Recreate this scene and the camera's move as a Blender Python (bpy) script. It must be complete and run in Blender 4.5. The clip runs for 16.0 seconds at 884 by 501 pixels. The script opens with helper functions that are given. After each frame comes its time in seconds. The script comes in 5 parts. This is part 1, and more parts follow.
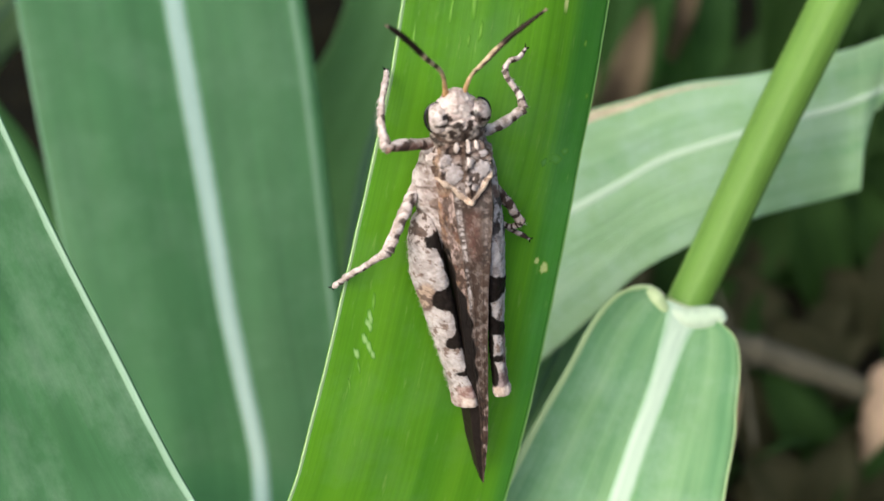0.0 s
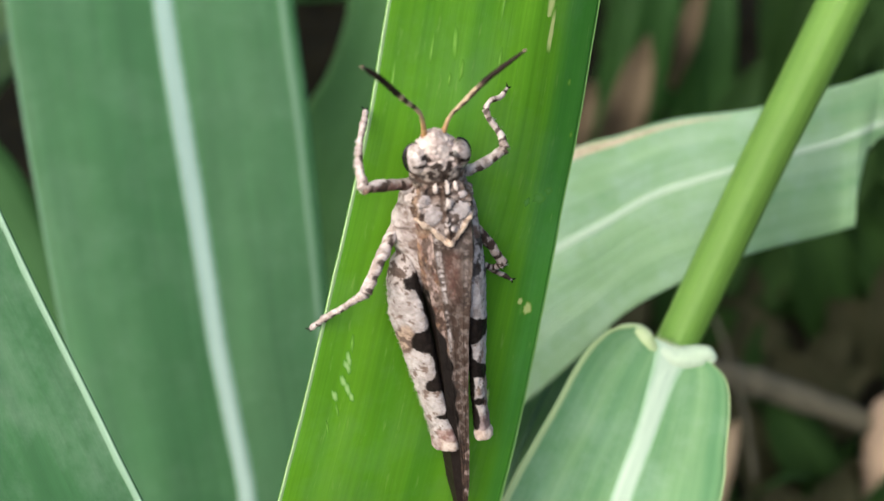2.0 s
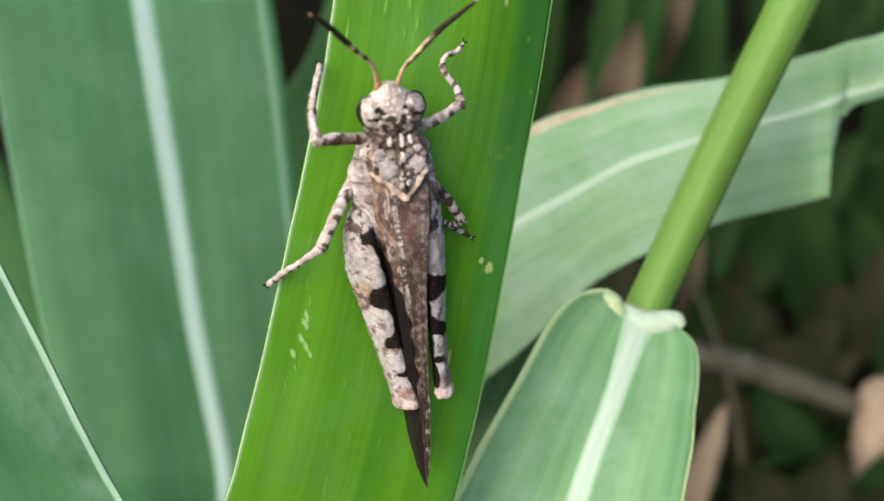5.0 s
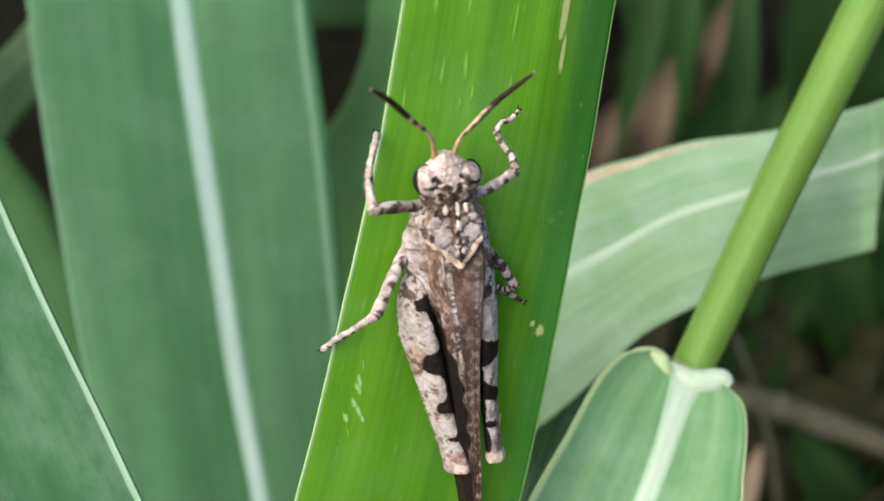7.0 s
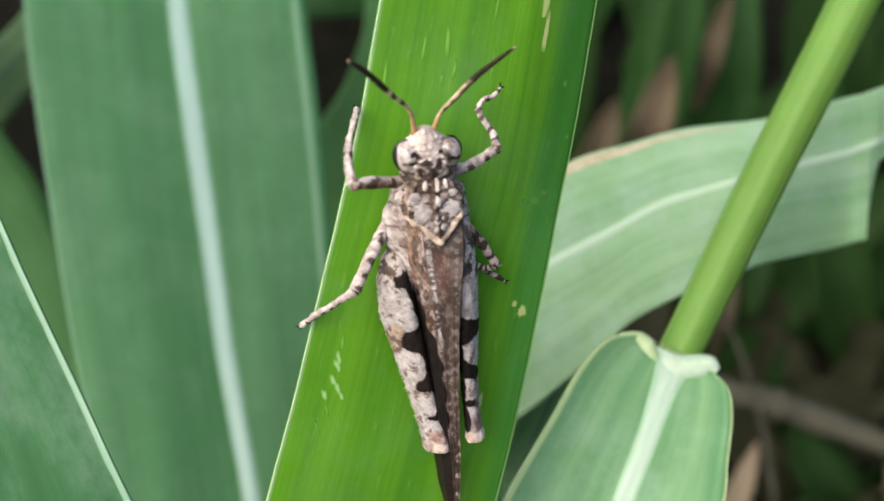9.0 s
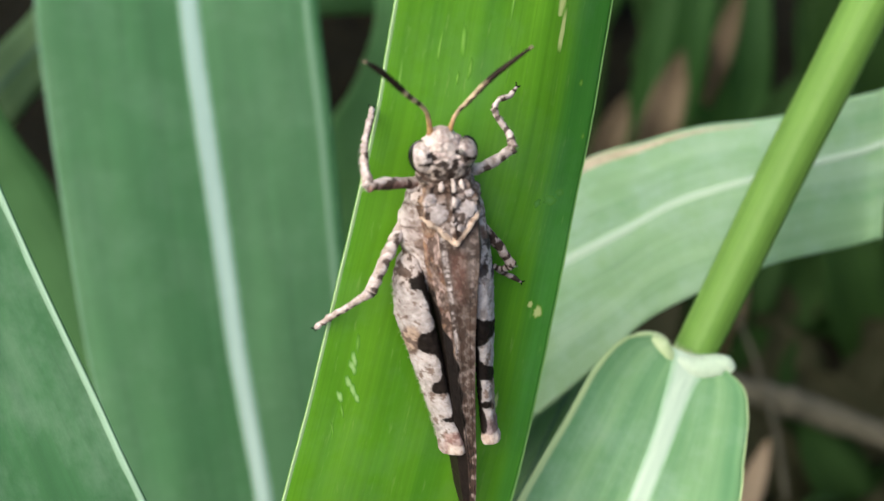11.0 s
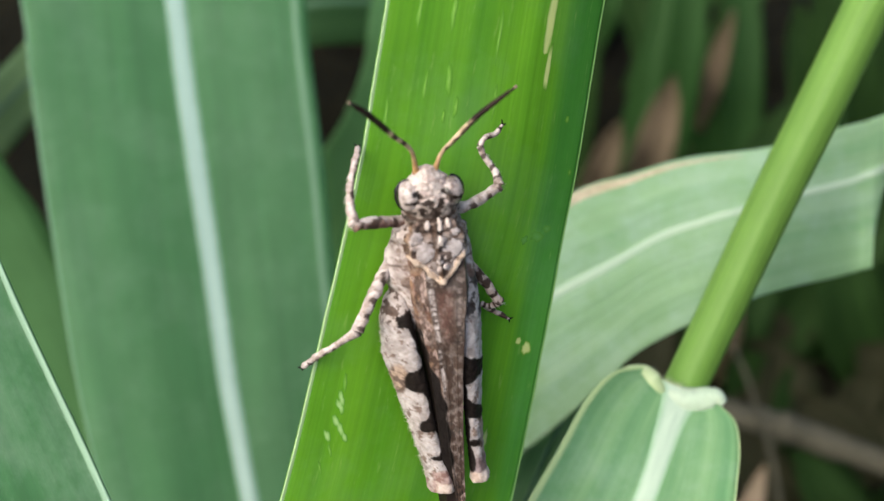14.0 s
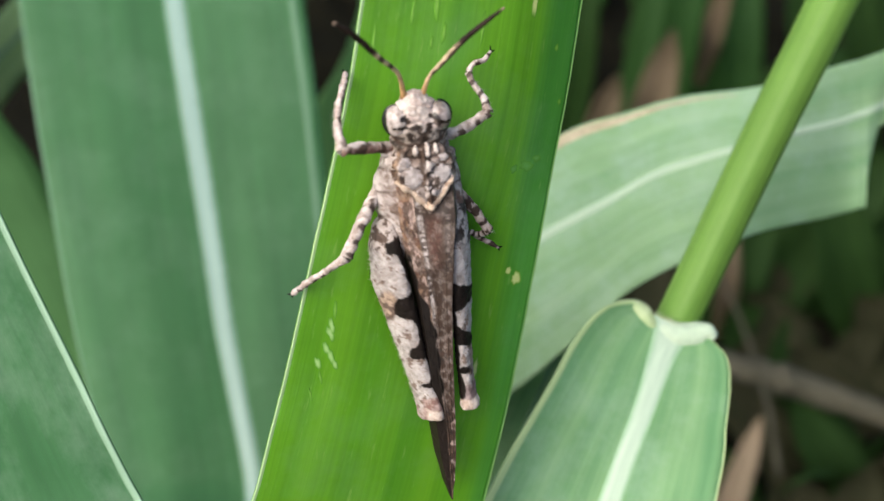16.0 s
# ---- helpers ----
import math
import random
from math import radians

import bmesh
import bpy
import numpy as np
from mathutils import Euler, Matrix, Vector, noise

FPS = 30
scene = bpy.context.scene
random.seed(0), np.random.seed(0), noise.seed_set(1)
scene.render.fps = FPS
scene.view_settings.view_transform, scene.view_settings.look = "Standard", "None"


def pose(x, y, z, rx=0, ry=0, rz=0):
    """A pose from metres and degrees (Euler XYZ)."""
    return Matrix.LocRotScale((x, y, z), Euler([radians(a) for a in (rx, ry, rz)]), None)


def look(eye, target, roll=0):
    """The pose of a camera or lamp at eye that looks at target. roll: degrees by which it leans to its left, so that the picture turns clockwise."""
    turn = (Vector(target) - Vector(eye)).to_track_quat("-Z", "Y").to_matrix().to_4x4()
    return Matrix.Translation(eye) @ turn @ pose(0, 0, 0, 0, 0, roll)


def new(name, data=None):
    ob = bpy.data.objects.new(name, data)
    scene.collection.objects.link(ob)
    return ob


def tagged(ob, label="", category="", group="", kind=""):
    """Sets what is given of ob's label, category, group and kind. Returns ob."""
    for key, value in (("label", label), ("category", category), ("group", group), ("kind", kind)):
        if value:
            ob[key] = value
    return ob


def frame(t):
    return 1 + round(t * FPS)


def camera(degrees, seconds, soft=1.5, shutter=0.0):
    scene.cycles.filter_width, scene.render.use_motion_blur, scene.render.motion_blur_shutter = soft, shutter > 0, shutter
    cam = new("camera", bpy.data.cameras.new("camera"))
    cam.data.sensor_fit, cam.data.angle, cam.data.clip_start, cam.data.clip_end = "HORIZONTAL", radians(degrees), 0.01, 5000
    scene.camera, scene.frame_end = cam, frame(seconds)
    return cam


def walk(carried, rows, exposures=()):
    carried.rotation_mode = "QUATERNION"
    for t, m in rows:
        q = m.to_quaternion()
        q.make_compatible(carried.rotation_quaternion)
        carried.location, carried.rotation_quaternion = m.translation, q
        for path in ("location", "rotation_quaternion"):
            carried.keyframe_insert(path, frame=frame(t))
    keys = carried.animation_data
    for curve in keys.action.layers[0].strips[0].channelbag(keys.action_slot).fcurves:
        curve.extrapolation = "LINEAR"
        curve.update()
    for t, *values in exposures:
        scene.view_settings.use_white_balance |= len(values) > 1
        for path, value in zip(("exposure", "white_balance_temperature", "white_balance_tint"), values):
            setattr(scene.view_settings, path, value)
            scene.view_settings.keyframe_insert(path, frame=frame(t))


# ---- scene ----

MM = 0.001
TILT = pose(0, 0, 0, -40, 0, 0)  # the camera looks 40 degrees down on the grass
DROP = 165.0  # height of the grasshopper above the soil, mm


def view_row(t, x, y, z, rx, ry, rz):
    """A camera pose in the tilted plan: place in mm, pitch, roll and yaw in degrees."""
    turn = pose(0, 0, 0, 0, 0, rz) @ pose(0, 0, 0, rx) @ pose(0, 0, 0, 0, ry)
    return t, TILT @ Matrix.Translation((x * MM, y * MM, z * MM)) @ turn @ pose(0, 0, 0, 90)


cam = camera(45.0, 16.0)
cam.data.dof.use_dof = True
cam.data.dof.focus_distance = 0.071
cam.data.dof.aperture_fstop = 32.0
PATH = [
    (0, -3.136, -80.756, 0.340, -1.903, 0.438, -1.362),
    (0.2, -3.061, -80.808, -0.213, -2.429, 0.002, -1.296),
    (0.5, -3.063, -80.280, -0.878, -1.184, 0.146, -1.309),
    (0.7, -3.163, -80.128, -0.054, -0.612, 0.352, -0.985),
    (1, -1.793, -79.945, 1.404, 0.052, 0.429, -1.387),
    (1.3, -1.939, -79.517, 1.415, -0.460, 0.279, -1.265),
    (1.5, -1.891, -79.409, 1.504, -0.353, 0.086, -1.111),
    (1.7, -1.903, -79.378, 1.002, -0.713, 0.102, -1.179),
    (2, -1.469, -79.737, 1.360, -0.572, 0.153, -1.082),
    (2.3, -1.657, -79.880, 0.342, -0.745, 0.377, -0.669),
    (2.5, -1.856, -79.868, -0.425, -1.499, 0.292, -0.730),
    (2.7, -1.324, -79.958, -0.604, -1.682, 0.230, -1.069),
    (3, 0.163, -79.359, -0.383, -1.518, 0.418, -1.728),
    (3.2, -0.036, -79.143, 0.300, -1.149, 0.589, -1.493),
    (5.3, 1.217, -79.624, -1.361, -0.563, 0.326, -1.095),
    (5.5, 1.010, -79.408, -0.020, 0.111, 0.071, -1.081),
    (5.8, 0.688, -79.302, -0.260, 0.216, 0.212, -0.890),
    (6, 0.465, -78.882, -0.188, 0.017, 0.045, -0.841),
    (6.2, -0.170, -79.162, 0.720, 1.530, 0.521, -0.726),
    (6.5, -0.312, -79.618, 1.342, 1.035, 0.261, -0.105),
    (6.8, -1.277, -79.623, 1.420, 1.146, -0.067, 0.253),
    (7, -0.610, -79.759, 1.219, 0.720, 0.095, 0.229),
    (7.2, -0.063, -79.516, 0.332, 0.721, -0.101, -0.360),
    (7.5, 0.425, -80.412, -0.011, 0.904, 0.392, 0.414),
    (7.8, -1.143, -80.150, -0.740, -0.089, -0.247, 1.795),
    (8, -1.767, -79.912, -0.844, 0.083, -0.265, 2.069),
    (8.2, -1.419, -79.787, -0.769, 0.056, -0.132, 1.720),
    (8.5, -0.457, -79.949, -0.347, -0.460, -0.587, 0.964),
    (8.8, 1.205, -79.290, -0.209, 0.729, -0.385, -0.043),
    (9, 0.932, -79.461, -0.157, 0.665, -0.493, 0.465),
    (9.2, 0.164, -78.946, 0.548, 0.547, -1.049, 0.304),
    (11.3, 0.487, -79.089, -0.011, 0.350, -0.358, 0.941),
    (11.5, 0.605, -79.140, -0.474, 0.096, -0.321, 0.942),
    (11.8, 1.400, -79.425, 0.633, 1.822, 0.159, 0.665),
    (12, 2.235, -79.411, 0.770, 1.194, -0.122, 0.601),
    (12.2, 2.542, -79.122, -0.060, 0.498, -0.569, 0.587),
    (12.5, 1.809, -79.102, -0.363, 0.482, -0.193, 0.405),
    (12.8, 1.302, -78.817, -0.909, 0.088, -0.656, 0.795),
    (13, 0.261, -78.921, -1.119, -0.041, -0.620, 0.984),
    (13.2, 0.652, -78.596, -0.847, -0.151, -0.715, 0.603),
    (13.5, 1.215, -78.493, -0.163, 0.760, -0.120, 0.060),
    (13.8, 1.246, -78.692, 0.213, 0.782, -0.288, 0.600),
    (14, 1.002, -78.942, 1.097, 1.691, -0.045, 0.680),
    (14.2, 1.041, -79.104, 0.831, 1.618, 0.230, 0.755),
    (14.5, 1.668, -78.552, -0.568, 0.264, 0.001, 0.850),
    (14.7, 1.694, -78.252, -0.784, 0.295, -0.239, 0.744),
    (15, 1.047, -78.669, -0.755, 0.247, 0.054, 1.139),
    (15.2, 1.141, -78.333, -0.477, -0.038, 0.055, 1.074),
    (15.5, -0.068, -78.901, -0.584, 0.296, 0.195, 1.532),
    (15.7, 0.543, -78.979, -0.827, 0.018, 0.093, 1.889),
    (16, 1.774, -79.039, -1.214, -0.264, 0.181, 0.744),
]
walk(cam, [view_row(*row) for row in PATH])

# ---- light ----
world = bpy.data.worlds.new("overcast_sky")
scene.world = world
world.use_nodes = True
sky = world.node_tree.nodes.new("ShaderNodeTexSky")
sky.sky_type = "NISHITA"
sky.sun_disc = False
sky.sun_elevation, sky.sun_rotation = radians(47), radians(229)
sky.dust_density, sky.ozone_density = 4.0, 1.0
bg = world.node_tree.nodes["Background"]
world.node_tree.links.new(sky.outputs[0], bg.inputs[0])
bg.inputs[1].default_value = 0.12
sun_data = bpy.data.lights.new("hazy_sun", "SUN")
sun_data.energy, sun_data.angle, sun_data.color = 1.8, radians(60), (1.0, 0.965, 0.82)
sun = new("hazy_sun", sun_data)
sun.matrix_world = look((-0.66, -0.58, 0.95), (0, 0, 0))
scene.view_settings.exposure = 0.96

# ---- helpers of the place ----


def at(x, y, z):
    """A point of the tilted plan (right, away, up; mm) in the world."""
    return TILT @ Vector((x * MM, y * MM, z * MM))


def soil_depth(z):
    """How far away the soil lies at height z of the tilted plan."""
    return (DROP + z * math.cos(radians(40))) / math.sin(radians(40))


def thing(name, base, label, category, group="", kind=""):
    ob = new(name)
    ob.empty_display_size = 0.005
    ob.matrix_world = TILT @ Matrix.Translation(Vector(base) * MM)
    return tagged(ob, label, category, group, kind)


def part(name, bm, material, parent, label=""):
    me = bpy.data.meshes.new(name)
    bm.to_mesh(me)
    bm.free()
    for p in me.polygons:
        p.use_smooth = True
    me.materials.append(material)
    ob = new(name, me)
    ob.parent = parent
    return tagged(ob, label)


def spline(points, n):
    """n + 1 points along a smooth curve through the given ones."""
    pts = [Vector(p) for p in points]
    ext = [pts[0] * 2 - pts[1], *pts, pts[-1] * 2 - pts[-2]]
    out = []
    k = len(pts) - 1
    for i in range(n + 1):
        t = i / n * k
        j = min(int(t), k - 1)
        t -= j
        a, b, c, d = ext[j:j + 4]
        out.append(0.5 * (2 * b + (c - a) * t + (2 * a - 5 * b + 4 * c - d) * t * t + (3 * b - a - 3 * c + d) * t ** 3))
    return out


def smooth(a, b, x):
    t = min(max((x - a) / (b - a), 0.0), 1.0)
    return t * t * (3 - 2 * t)


def mix(a, b, t):
    return tuple(p + (q - p) * t for p, q in zip(a, b))


def section(rows, y):
    """Values of a table of rows (y, ...) at y, joined smoothly; y falls or rises along the rows."""
    up = rows[0][0] < rows[-1][0]
    for a, b in zip(rows, rows[1:]):
        if (a[0] <= y <= b[0]) if up else (a[0] >= y >= b[0]):
            t = (y - a[0]) / (b[0] - a[0])
            return mix(a[1:], b[1:], t * t * (3 - 2 * t) * 0.4 + t * 0.6)
    return rows[0][1:] if (y < rows[0][0]) == up else rows[-1][1:]


# ---- materials ----


def nodes_of(name):
    m = bpy.data.materials.new(name)
    m.use_nodes = True
    nt = m.node_tree
    return m, nt, nt.nodes["Principled BSDF"], nt.nodes["Material Output"]


def ramp(nt, stops):
    r = nt.nodes.new("ShaderNodeValToRGB")
    el = r.color_ramp.elements
    while len(el) < len(stops):
        el.new(0.5)
    for e, (p, c) in zip(el, stops):
        e.position, e.color = p, (*c, 1)
    return r


def noise_at(nt, vec, scale, detail=4.0, rough=0.6):
    n = nt.nodes.new("ShaderNodeTexNoise")
    n.inputs["Scale"].default_value, n.inputs["Detail"].default_value, n.inputs["Roughness"].default_value = scale, detail, rough
    if vec is not None:
        nt.links.new(vec, n.inputs["Vector"])
    return n


def mapped(nt, out, scale):
    m = nt.nodes.new("ShaderNodeMapping")
    m.inputs["Scale"].default_value = scale
    nt.links.new(out, m.inputs["Vector"])
    return m.outputs[0]


def blend(nt, mode, fac, a, b):
    """A colour mix node; a and b are sockets or colours."""
    m = nt.nodes.new("ShaderNodeMix")
    m.data_type, m.blend_type = "RGBA", mode
    for sock, v in ((m.inputs[0], fac), (m.inputs[6], a), (m.inputs[7], b)):
        if isinstance(v, bpy.types.NodeSocket):
            nt.links.new(v, sock)
        elif isinstance(v, tuple):
            sock.default_value = (*v, 1)
        else:
            sock.default_value = v
    return m.outputs[2]


def leaf_material(name, dark, light, veins=46, gloss=0.42, through_light=0.3, bump=0.25, fleck=0.0, shine=0.4, bloom=0.0, blotch=0.8, line=0.3, shade_tints=()):
    """A grass blade: fine lengthwise veins, soft lengthwise streaks, a waxy bloom, small flecks; shade_tints = (part of
    the width, tint) puts light and shade across it into the colour.
    """
    m, nt, bsdf, out = nodes_of(name)
    uv = nt.nodes.new("ShaderNodeTexCoord")
    rib = noise_at(nt, mapped(nt, uv.outputs["UV"], (veins, 0.6, 1)), 1.0, 2.0, 0.5)
    wide = noise_at(nt, mapped(nt, uv.outputs["UV"], (7, 0.9, 1)), 1.0, 3.0, 0.55)
    blot = noise_at(nt, uv.outputs["Object"], 160, 5.0, 0.65)
    base = ramp(nt, [(0.3, dark), (0.7, light)])
    nt.links.new(wide.outputs[0], base.inputs[0])
    ribs = ramp(nt, [(0.34, (0.84, 0.86, 0.82)), (0.68, (1.1, 1.09, 1.08))])
    nt.links.new(rib.outputs[0], ribs.inputs[0])
    col = blend(nt, "MULTIPLY", line, base.outputs[0], ribs.outputs[0])
    blots = ramp(nt, [(0.3, (0.86, 0.88, 0.84)), (0.72, (1.08, 1.08, 1.1))])
    nt.links.new(blot.outputs[0], blots.inputs[0])
    col = blend(nt, "MULTIPLY", blotch, col, blots.outputs[0])
    if shade_tints:
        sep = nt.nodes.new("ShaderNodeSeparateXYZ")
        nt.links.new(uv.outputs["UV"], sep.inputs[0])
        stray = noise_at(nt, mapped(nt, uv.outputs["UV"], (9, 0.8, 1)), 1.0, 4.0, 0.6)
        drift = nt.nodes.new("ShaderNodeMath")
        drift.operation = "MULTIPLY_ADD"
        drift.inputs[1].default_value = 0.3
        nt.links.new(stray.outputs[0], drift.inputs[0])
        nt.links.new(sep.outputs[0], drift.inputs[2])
        foot_fade = nt.nodes.new("ShaderNodeMapRange")  # towards the foot the painted shade gives way
        for socket, value in zip(foot_fade.inputs[1:5], (2.25, 2.75, 0.0, 0.16)):
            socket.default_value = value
        nt.links.new(sep.outputs[1], foot_fade.inputs[0])
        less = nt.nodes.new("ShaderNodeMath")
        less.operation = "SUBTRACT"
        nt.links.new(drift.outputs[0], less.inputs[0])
        nt.links.new(foot_fade.outputs[0], less.inputs[1])
        tints = ramp(nt, [(u + 0.15, tint) for u, tint in shade_tints])
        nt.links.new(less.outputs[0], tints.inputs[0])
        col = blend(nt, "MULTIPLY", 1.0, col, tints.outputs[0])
    if bloom:
        wax = noise_at(nt, uv.outputs["Object"], 130, 6.0, 0.7)
        dust = ramp(nt, [(0.46, (0, 0, 0)), (0.72, (bloom, bloom, bloom))])
        nt.links.new(wax.outputs[0], dust.inputs[0])
        col = blend(nt, "MIX", dust.outputs[0], col, (0.40, 0.54, 0.44))
    if fleck:
        spots = noise_at(nt, mapped(nt, uv.outputs["UV"], (30, 13, 1)), 1.0, 3.0, 0.6)
        pick = ramp(nt, [(0.62, (0, 0, 0)), (0.76, (1, 1, 1))])
        nt.links.new(spots.outputs[0], pick.inputs[0])
        f = nt.nodes.new("ShaderNodeMath")
        f.operation = "MULTIPLY"
        f.inputs[1].default_value = fleck
        nt.links.new(pick.outputs[0], f.inputs[0])
        col = blend(nt, "MIX", f.outputs[0], col, (0.36, 0.52, 0.16))
    nt.links.new(col, bsdf.inputs["Base Color"])
    bsdf.inputs["Roughness"].default_value = gloss
    bsdf.inputs["Specular IOR Level"].default_value = shine
    fine = noise_at(nt, mapped(nt, uv.outputs["UV"], (veins * 2.2, 3, 1)), 1.0, 3.0, 0.6)
    add = nt.nodes.new("ShaderNodeMath")
    nt.links.new(rib.outputs[0], add.inputs[0])
    nt.links.new(fine.outputs[0], add.inputs[1])
    bp = nt.nodes.new("ShaderNodeBump")
    bp.inputs["Strength"].default_value, bp.inputs["Distance"].default_value = bump, 0.0003
    nt.links.new(add.outputs[0], bp.inputs["Height"])
    nt.links.new(bp.outputs[0], bsdf.inputs["Normal"])
    glow = nt.nodes.new("ShaderNodeBsdfTranslucent")
    lit = blend(nt, "MULTIPLY", 1.0, col, (1.5, 1.5, 0.5))
    nt.links.new(lit, glow.inputs[0])
    nt.links.new(bp.outputs[0], glow.inputs["Normal"])
    sh = nt.nodes.new("ShaderNodeMixShader")
    sh.inputs[0].default_value = through_light
    nt.links.new(bsdf.outputs[0], sh.inputs[1])
    nt.links.new(glow.outputs[0], sh.inputs[2])
    nt.links.new(sh.outputs[0], out.inputs[0])
    return m


def plain_material(name, a, b, scale, rough=0.7, bump=0.3, dist=0.0003, stretch=(1, 1, 1), spec=0.4, speck=0.8):
    """Two mottled tones with a relief, in object space."""
    m, nt, bsdf, out = nodes_of(name)
    tc = nt.nodes.new("ShaderNodeTexCoord")
    v = mapped(nt, tc.outputs["Object"], stretch)
    big = noise_at(nt, v, scale, 5.0, 0.65)
    small = noise_at(nt, v, scale * 6, 4.0, 0.6)
    r = ramp(nt, [(0.32, a), (0.68, b)])
    nt.links.new(big.outputs[0], r.inputs[0])
    g = ramp(nt, [(0.3, (0.75, 0.75, 0.75)), (0.7, (1.15, 1.15, 1.15))])
    nt.links.new(small.outputs[0], g.inputs[0])
    nt.links.new(blend(nt, "MULTIPLY", speck, r.outputs[0], g.outputs[0]), bsdf.inputs["Base Color"])
    bsdf.inputs["Roughness"].default_value = rough
    bsdf.inputs["Specular IOR Level"].default_value = spec
    bp = nt.nodes.new("ShaderNodeBump")
    bp.inputs["Strength"].default_value, bp.inputs["Distance"].default_value = bump, dist
    nt.links.new(small.outputs[0], bp.inputs["Height"])
    nt.links.new(bp.outputs[0], bsdf.inputs["Normal"])
    return m


def rib_material(name, middle, edge, core=0.22, rough=0.5):
    """A raised rib or margin that fades into its blade on both sides."""
    m, nt, bsdf, out = nodes_of(name)
    tc = nt.nodes.new("ShaderNodeTexCoord")
    sep = nt.nodes.new("ShaderNodeSeparateXYZ")
    nt.links.new(tc.outputs["UV"], sep.inputs[0])
    wob = noise_at(nt, tc.outputs["Object"], 900, 3.0, 0.6)
    sub = nt.nodes.new("ShaderNodeMath")
    sub.operation = "MULTIPLY_ADD"
    sub.inputs[1].default_value, sub.inputs[2].default_value = 0.14, -0.57
    nt.links.new(wob.outputs[0], sub.inputs[0])
    add = nt.nodes.new("ShaderNodeMath")
    nt.links.new(sep.outputs[0], add.inputs[0])
    nt.links.new(sub.outputs[0], add.inputs[1])
    ab = nt.nodes.new("ShaderNodeMath")
    ab.operation = "ABSOLUTE"
    nt.links.new(add.outputs[0], ab.inputs[0])
    r = ramp(nt, [(core, middle), (0.47, edge)])
    nt.links.new(ab.outputs[0], r.inputs[0])
    soft = noise_at(nt, mapped(nt, tc.outputs["UV"], (5, 0.4, 1)), 1.0, 3.0, 0.6)
    g = ramp(nt, [(0.3, (0.86, 0.88, 0.88)), (0.7, (1.08, 1.07, 1.06))])
    nt.links.new(soft.outputs[0], g.inputs[0])
    nt.links.new(blend(nt, "MULTIPLY", 0.9, r.outputs[0], g.outputs[0]), bsdf.inputs["Base Color"])
    bsdf.inputs["Roughness"].default_value = rough
    bsdf.inputs["Specular IOR Level"].default_value = 0.35
    return m


def shell_material(name, rough=0.7, bump=0.5, grain=2200, spec=0.14):
    """The insect's cuticle: its markings come from the mesh's colours, the grain and pits from noise."""
    m, nt, bsdf, out = nodes_of(name)
    at_ = nt.nodes.new("ShaderNodeVertexColor")
    at_.layer_name = "marking"
    tc = nt.nodes.new("ShaderNodeTexCoord")
    n1 = noise_at(nt, tc.outputs["Object"], grain, 4.0, 0.65)
    g = ramp(nt, [(0.3, (0.66, 0.62, 0.6)), (0.62, (1.12, 1.1, 1.1))])
    nt.links.new(n1.outputs[0], g.inputs[0])
    cells = nt.nodes.new("ShaderNodeTexVoronoi")
    cells.inputs["Scale"].default_value = grain * 1.1
    nt.links.new(tc.outputs["Object"], cells.inputs["Vector"])
    tone = ramp(nt, [(0.1, (0.62, 0.58, 0.55)), (0.45, (1.0, 0.99, 0.98)), (0.9, (1.14, 1.13, 1.12))])
    nt.links.new(cells.outputs["Color"], tone.inputs[0])
    col = blend(nt, "MULTIPLY", 0.6, at_.outputs[0], tone.outputs[0])
    nt.links.new(blend(nt, "MULTIPLY", 0.7, col, g.outputs[0]), bsdf.inputs["Base Color"])
    bsdf.inputs["Roughness"].default_value = rough
    bsdf.inputs["Specular IOR Level"].default_value = spec
    bp = nt.nodes.new("ShaderNodeBump")
    bp.inputs["Strength"].default_value, bp.inputs["Distance"].default_value = bump, 0.00012
    nt.links.new(n1.outputs[0], bp.inputs["Height"])
    nt.links.new(bp.outputs[0], bsdf.inputs["Normal"])
    return m


# tints put the lit middle and the bluish, shaded side into the colour
BRIGHT_LEAF = leaf_material("bright_leaf", (0.070, 0.246, 0.012), (0.128, 0.345, 0.022), 70, 0.5, 0.18, 0.07, fleck=0.3, shine=0.3, bloom=0.08, line=0.55,
                            shade_tints=((0.1, (1.12, 1.05, 0.7)), (0.42, (1.0, 1.0, 0.95)), (0.56, (1.2, 1.12, 0.8)), (0.72, (1.12, 1.1, 0.85)), (0.80, (0.74, 0.92, 1.5)), (0.90, (0.66, 0.88, 1.9))))
BLUE_LEAF = leaf_material("blue_green_leaf", (0.026, 0.104, 0.037), (0.045, 0.146, 0.055), 40, 0.55, 0.12, 0.14, shine=0.22, bloom=0.06, blotch=0.5, line=0.5)
MID_LEAF = leaf_material("soft_green_leaf", (0.023, 0.091, 0.034), (0.043, 0.136, 0.054), 24, 0.5, 0.12, 0.12, shine=0.4, bloom=0.16)
PALE_LEAF = leaf_material("pale_leaf", (0.098, 0.25, 0.105), (0.23, 0.40, 0.19), 50, 0.55, 0.15, 0.2, shine=0.3, bloom=0.3, blotch=0.6, line=0.3)
FROST_LEAF = leaf_material("frosted_leaf", (0.185, 0.352, 0.17), (0.325, 0.493, 0.28), 34, 0.55, 0.15, 0.4, shine=0.3, bloom=0.5)
# the undergrowth's shade is put into these two dark greens
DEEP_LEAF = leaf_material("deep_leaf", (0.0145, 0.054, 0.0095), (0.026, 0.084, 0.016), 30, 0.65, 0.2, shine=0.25)
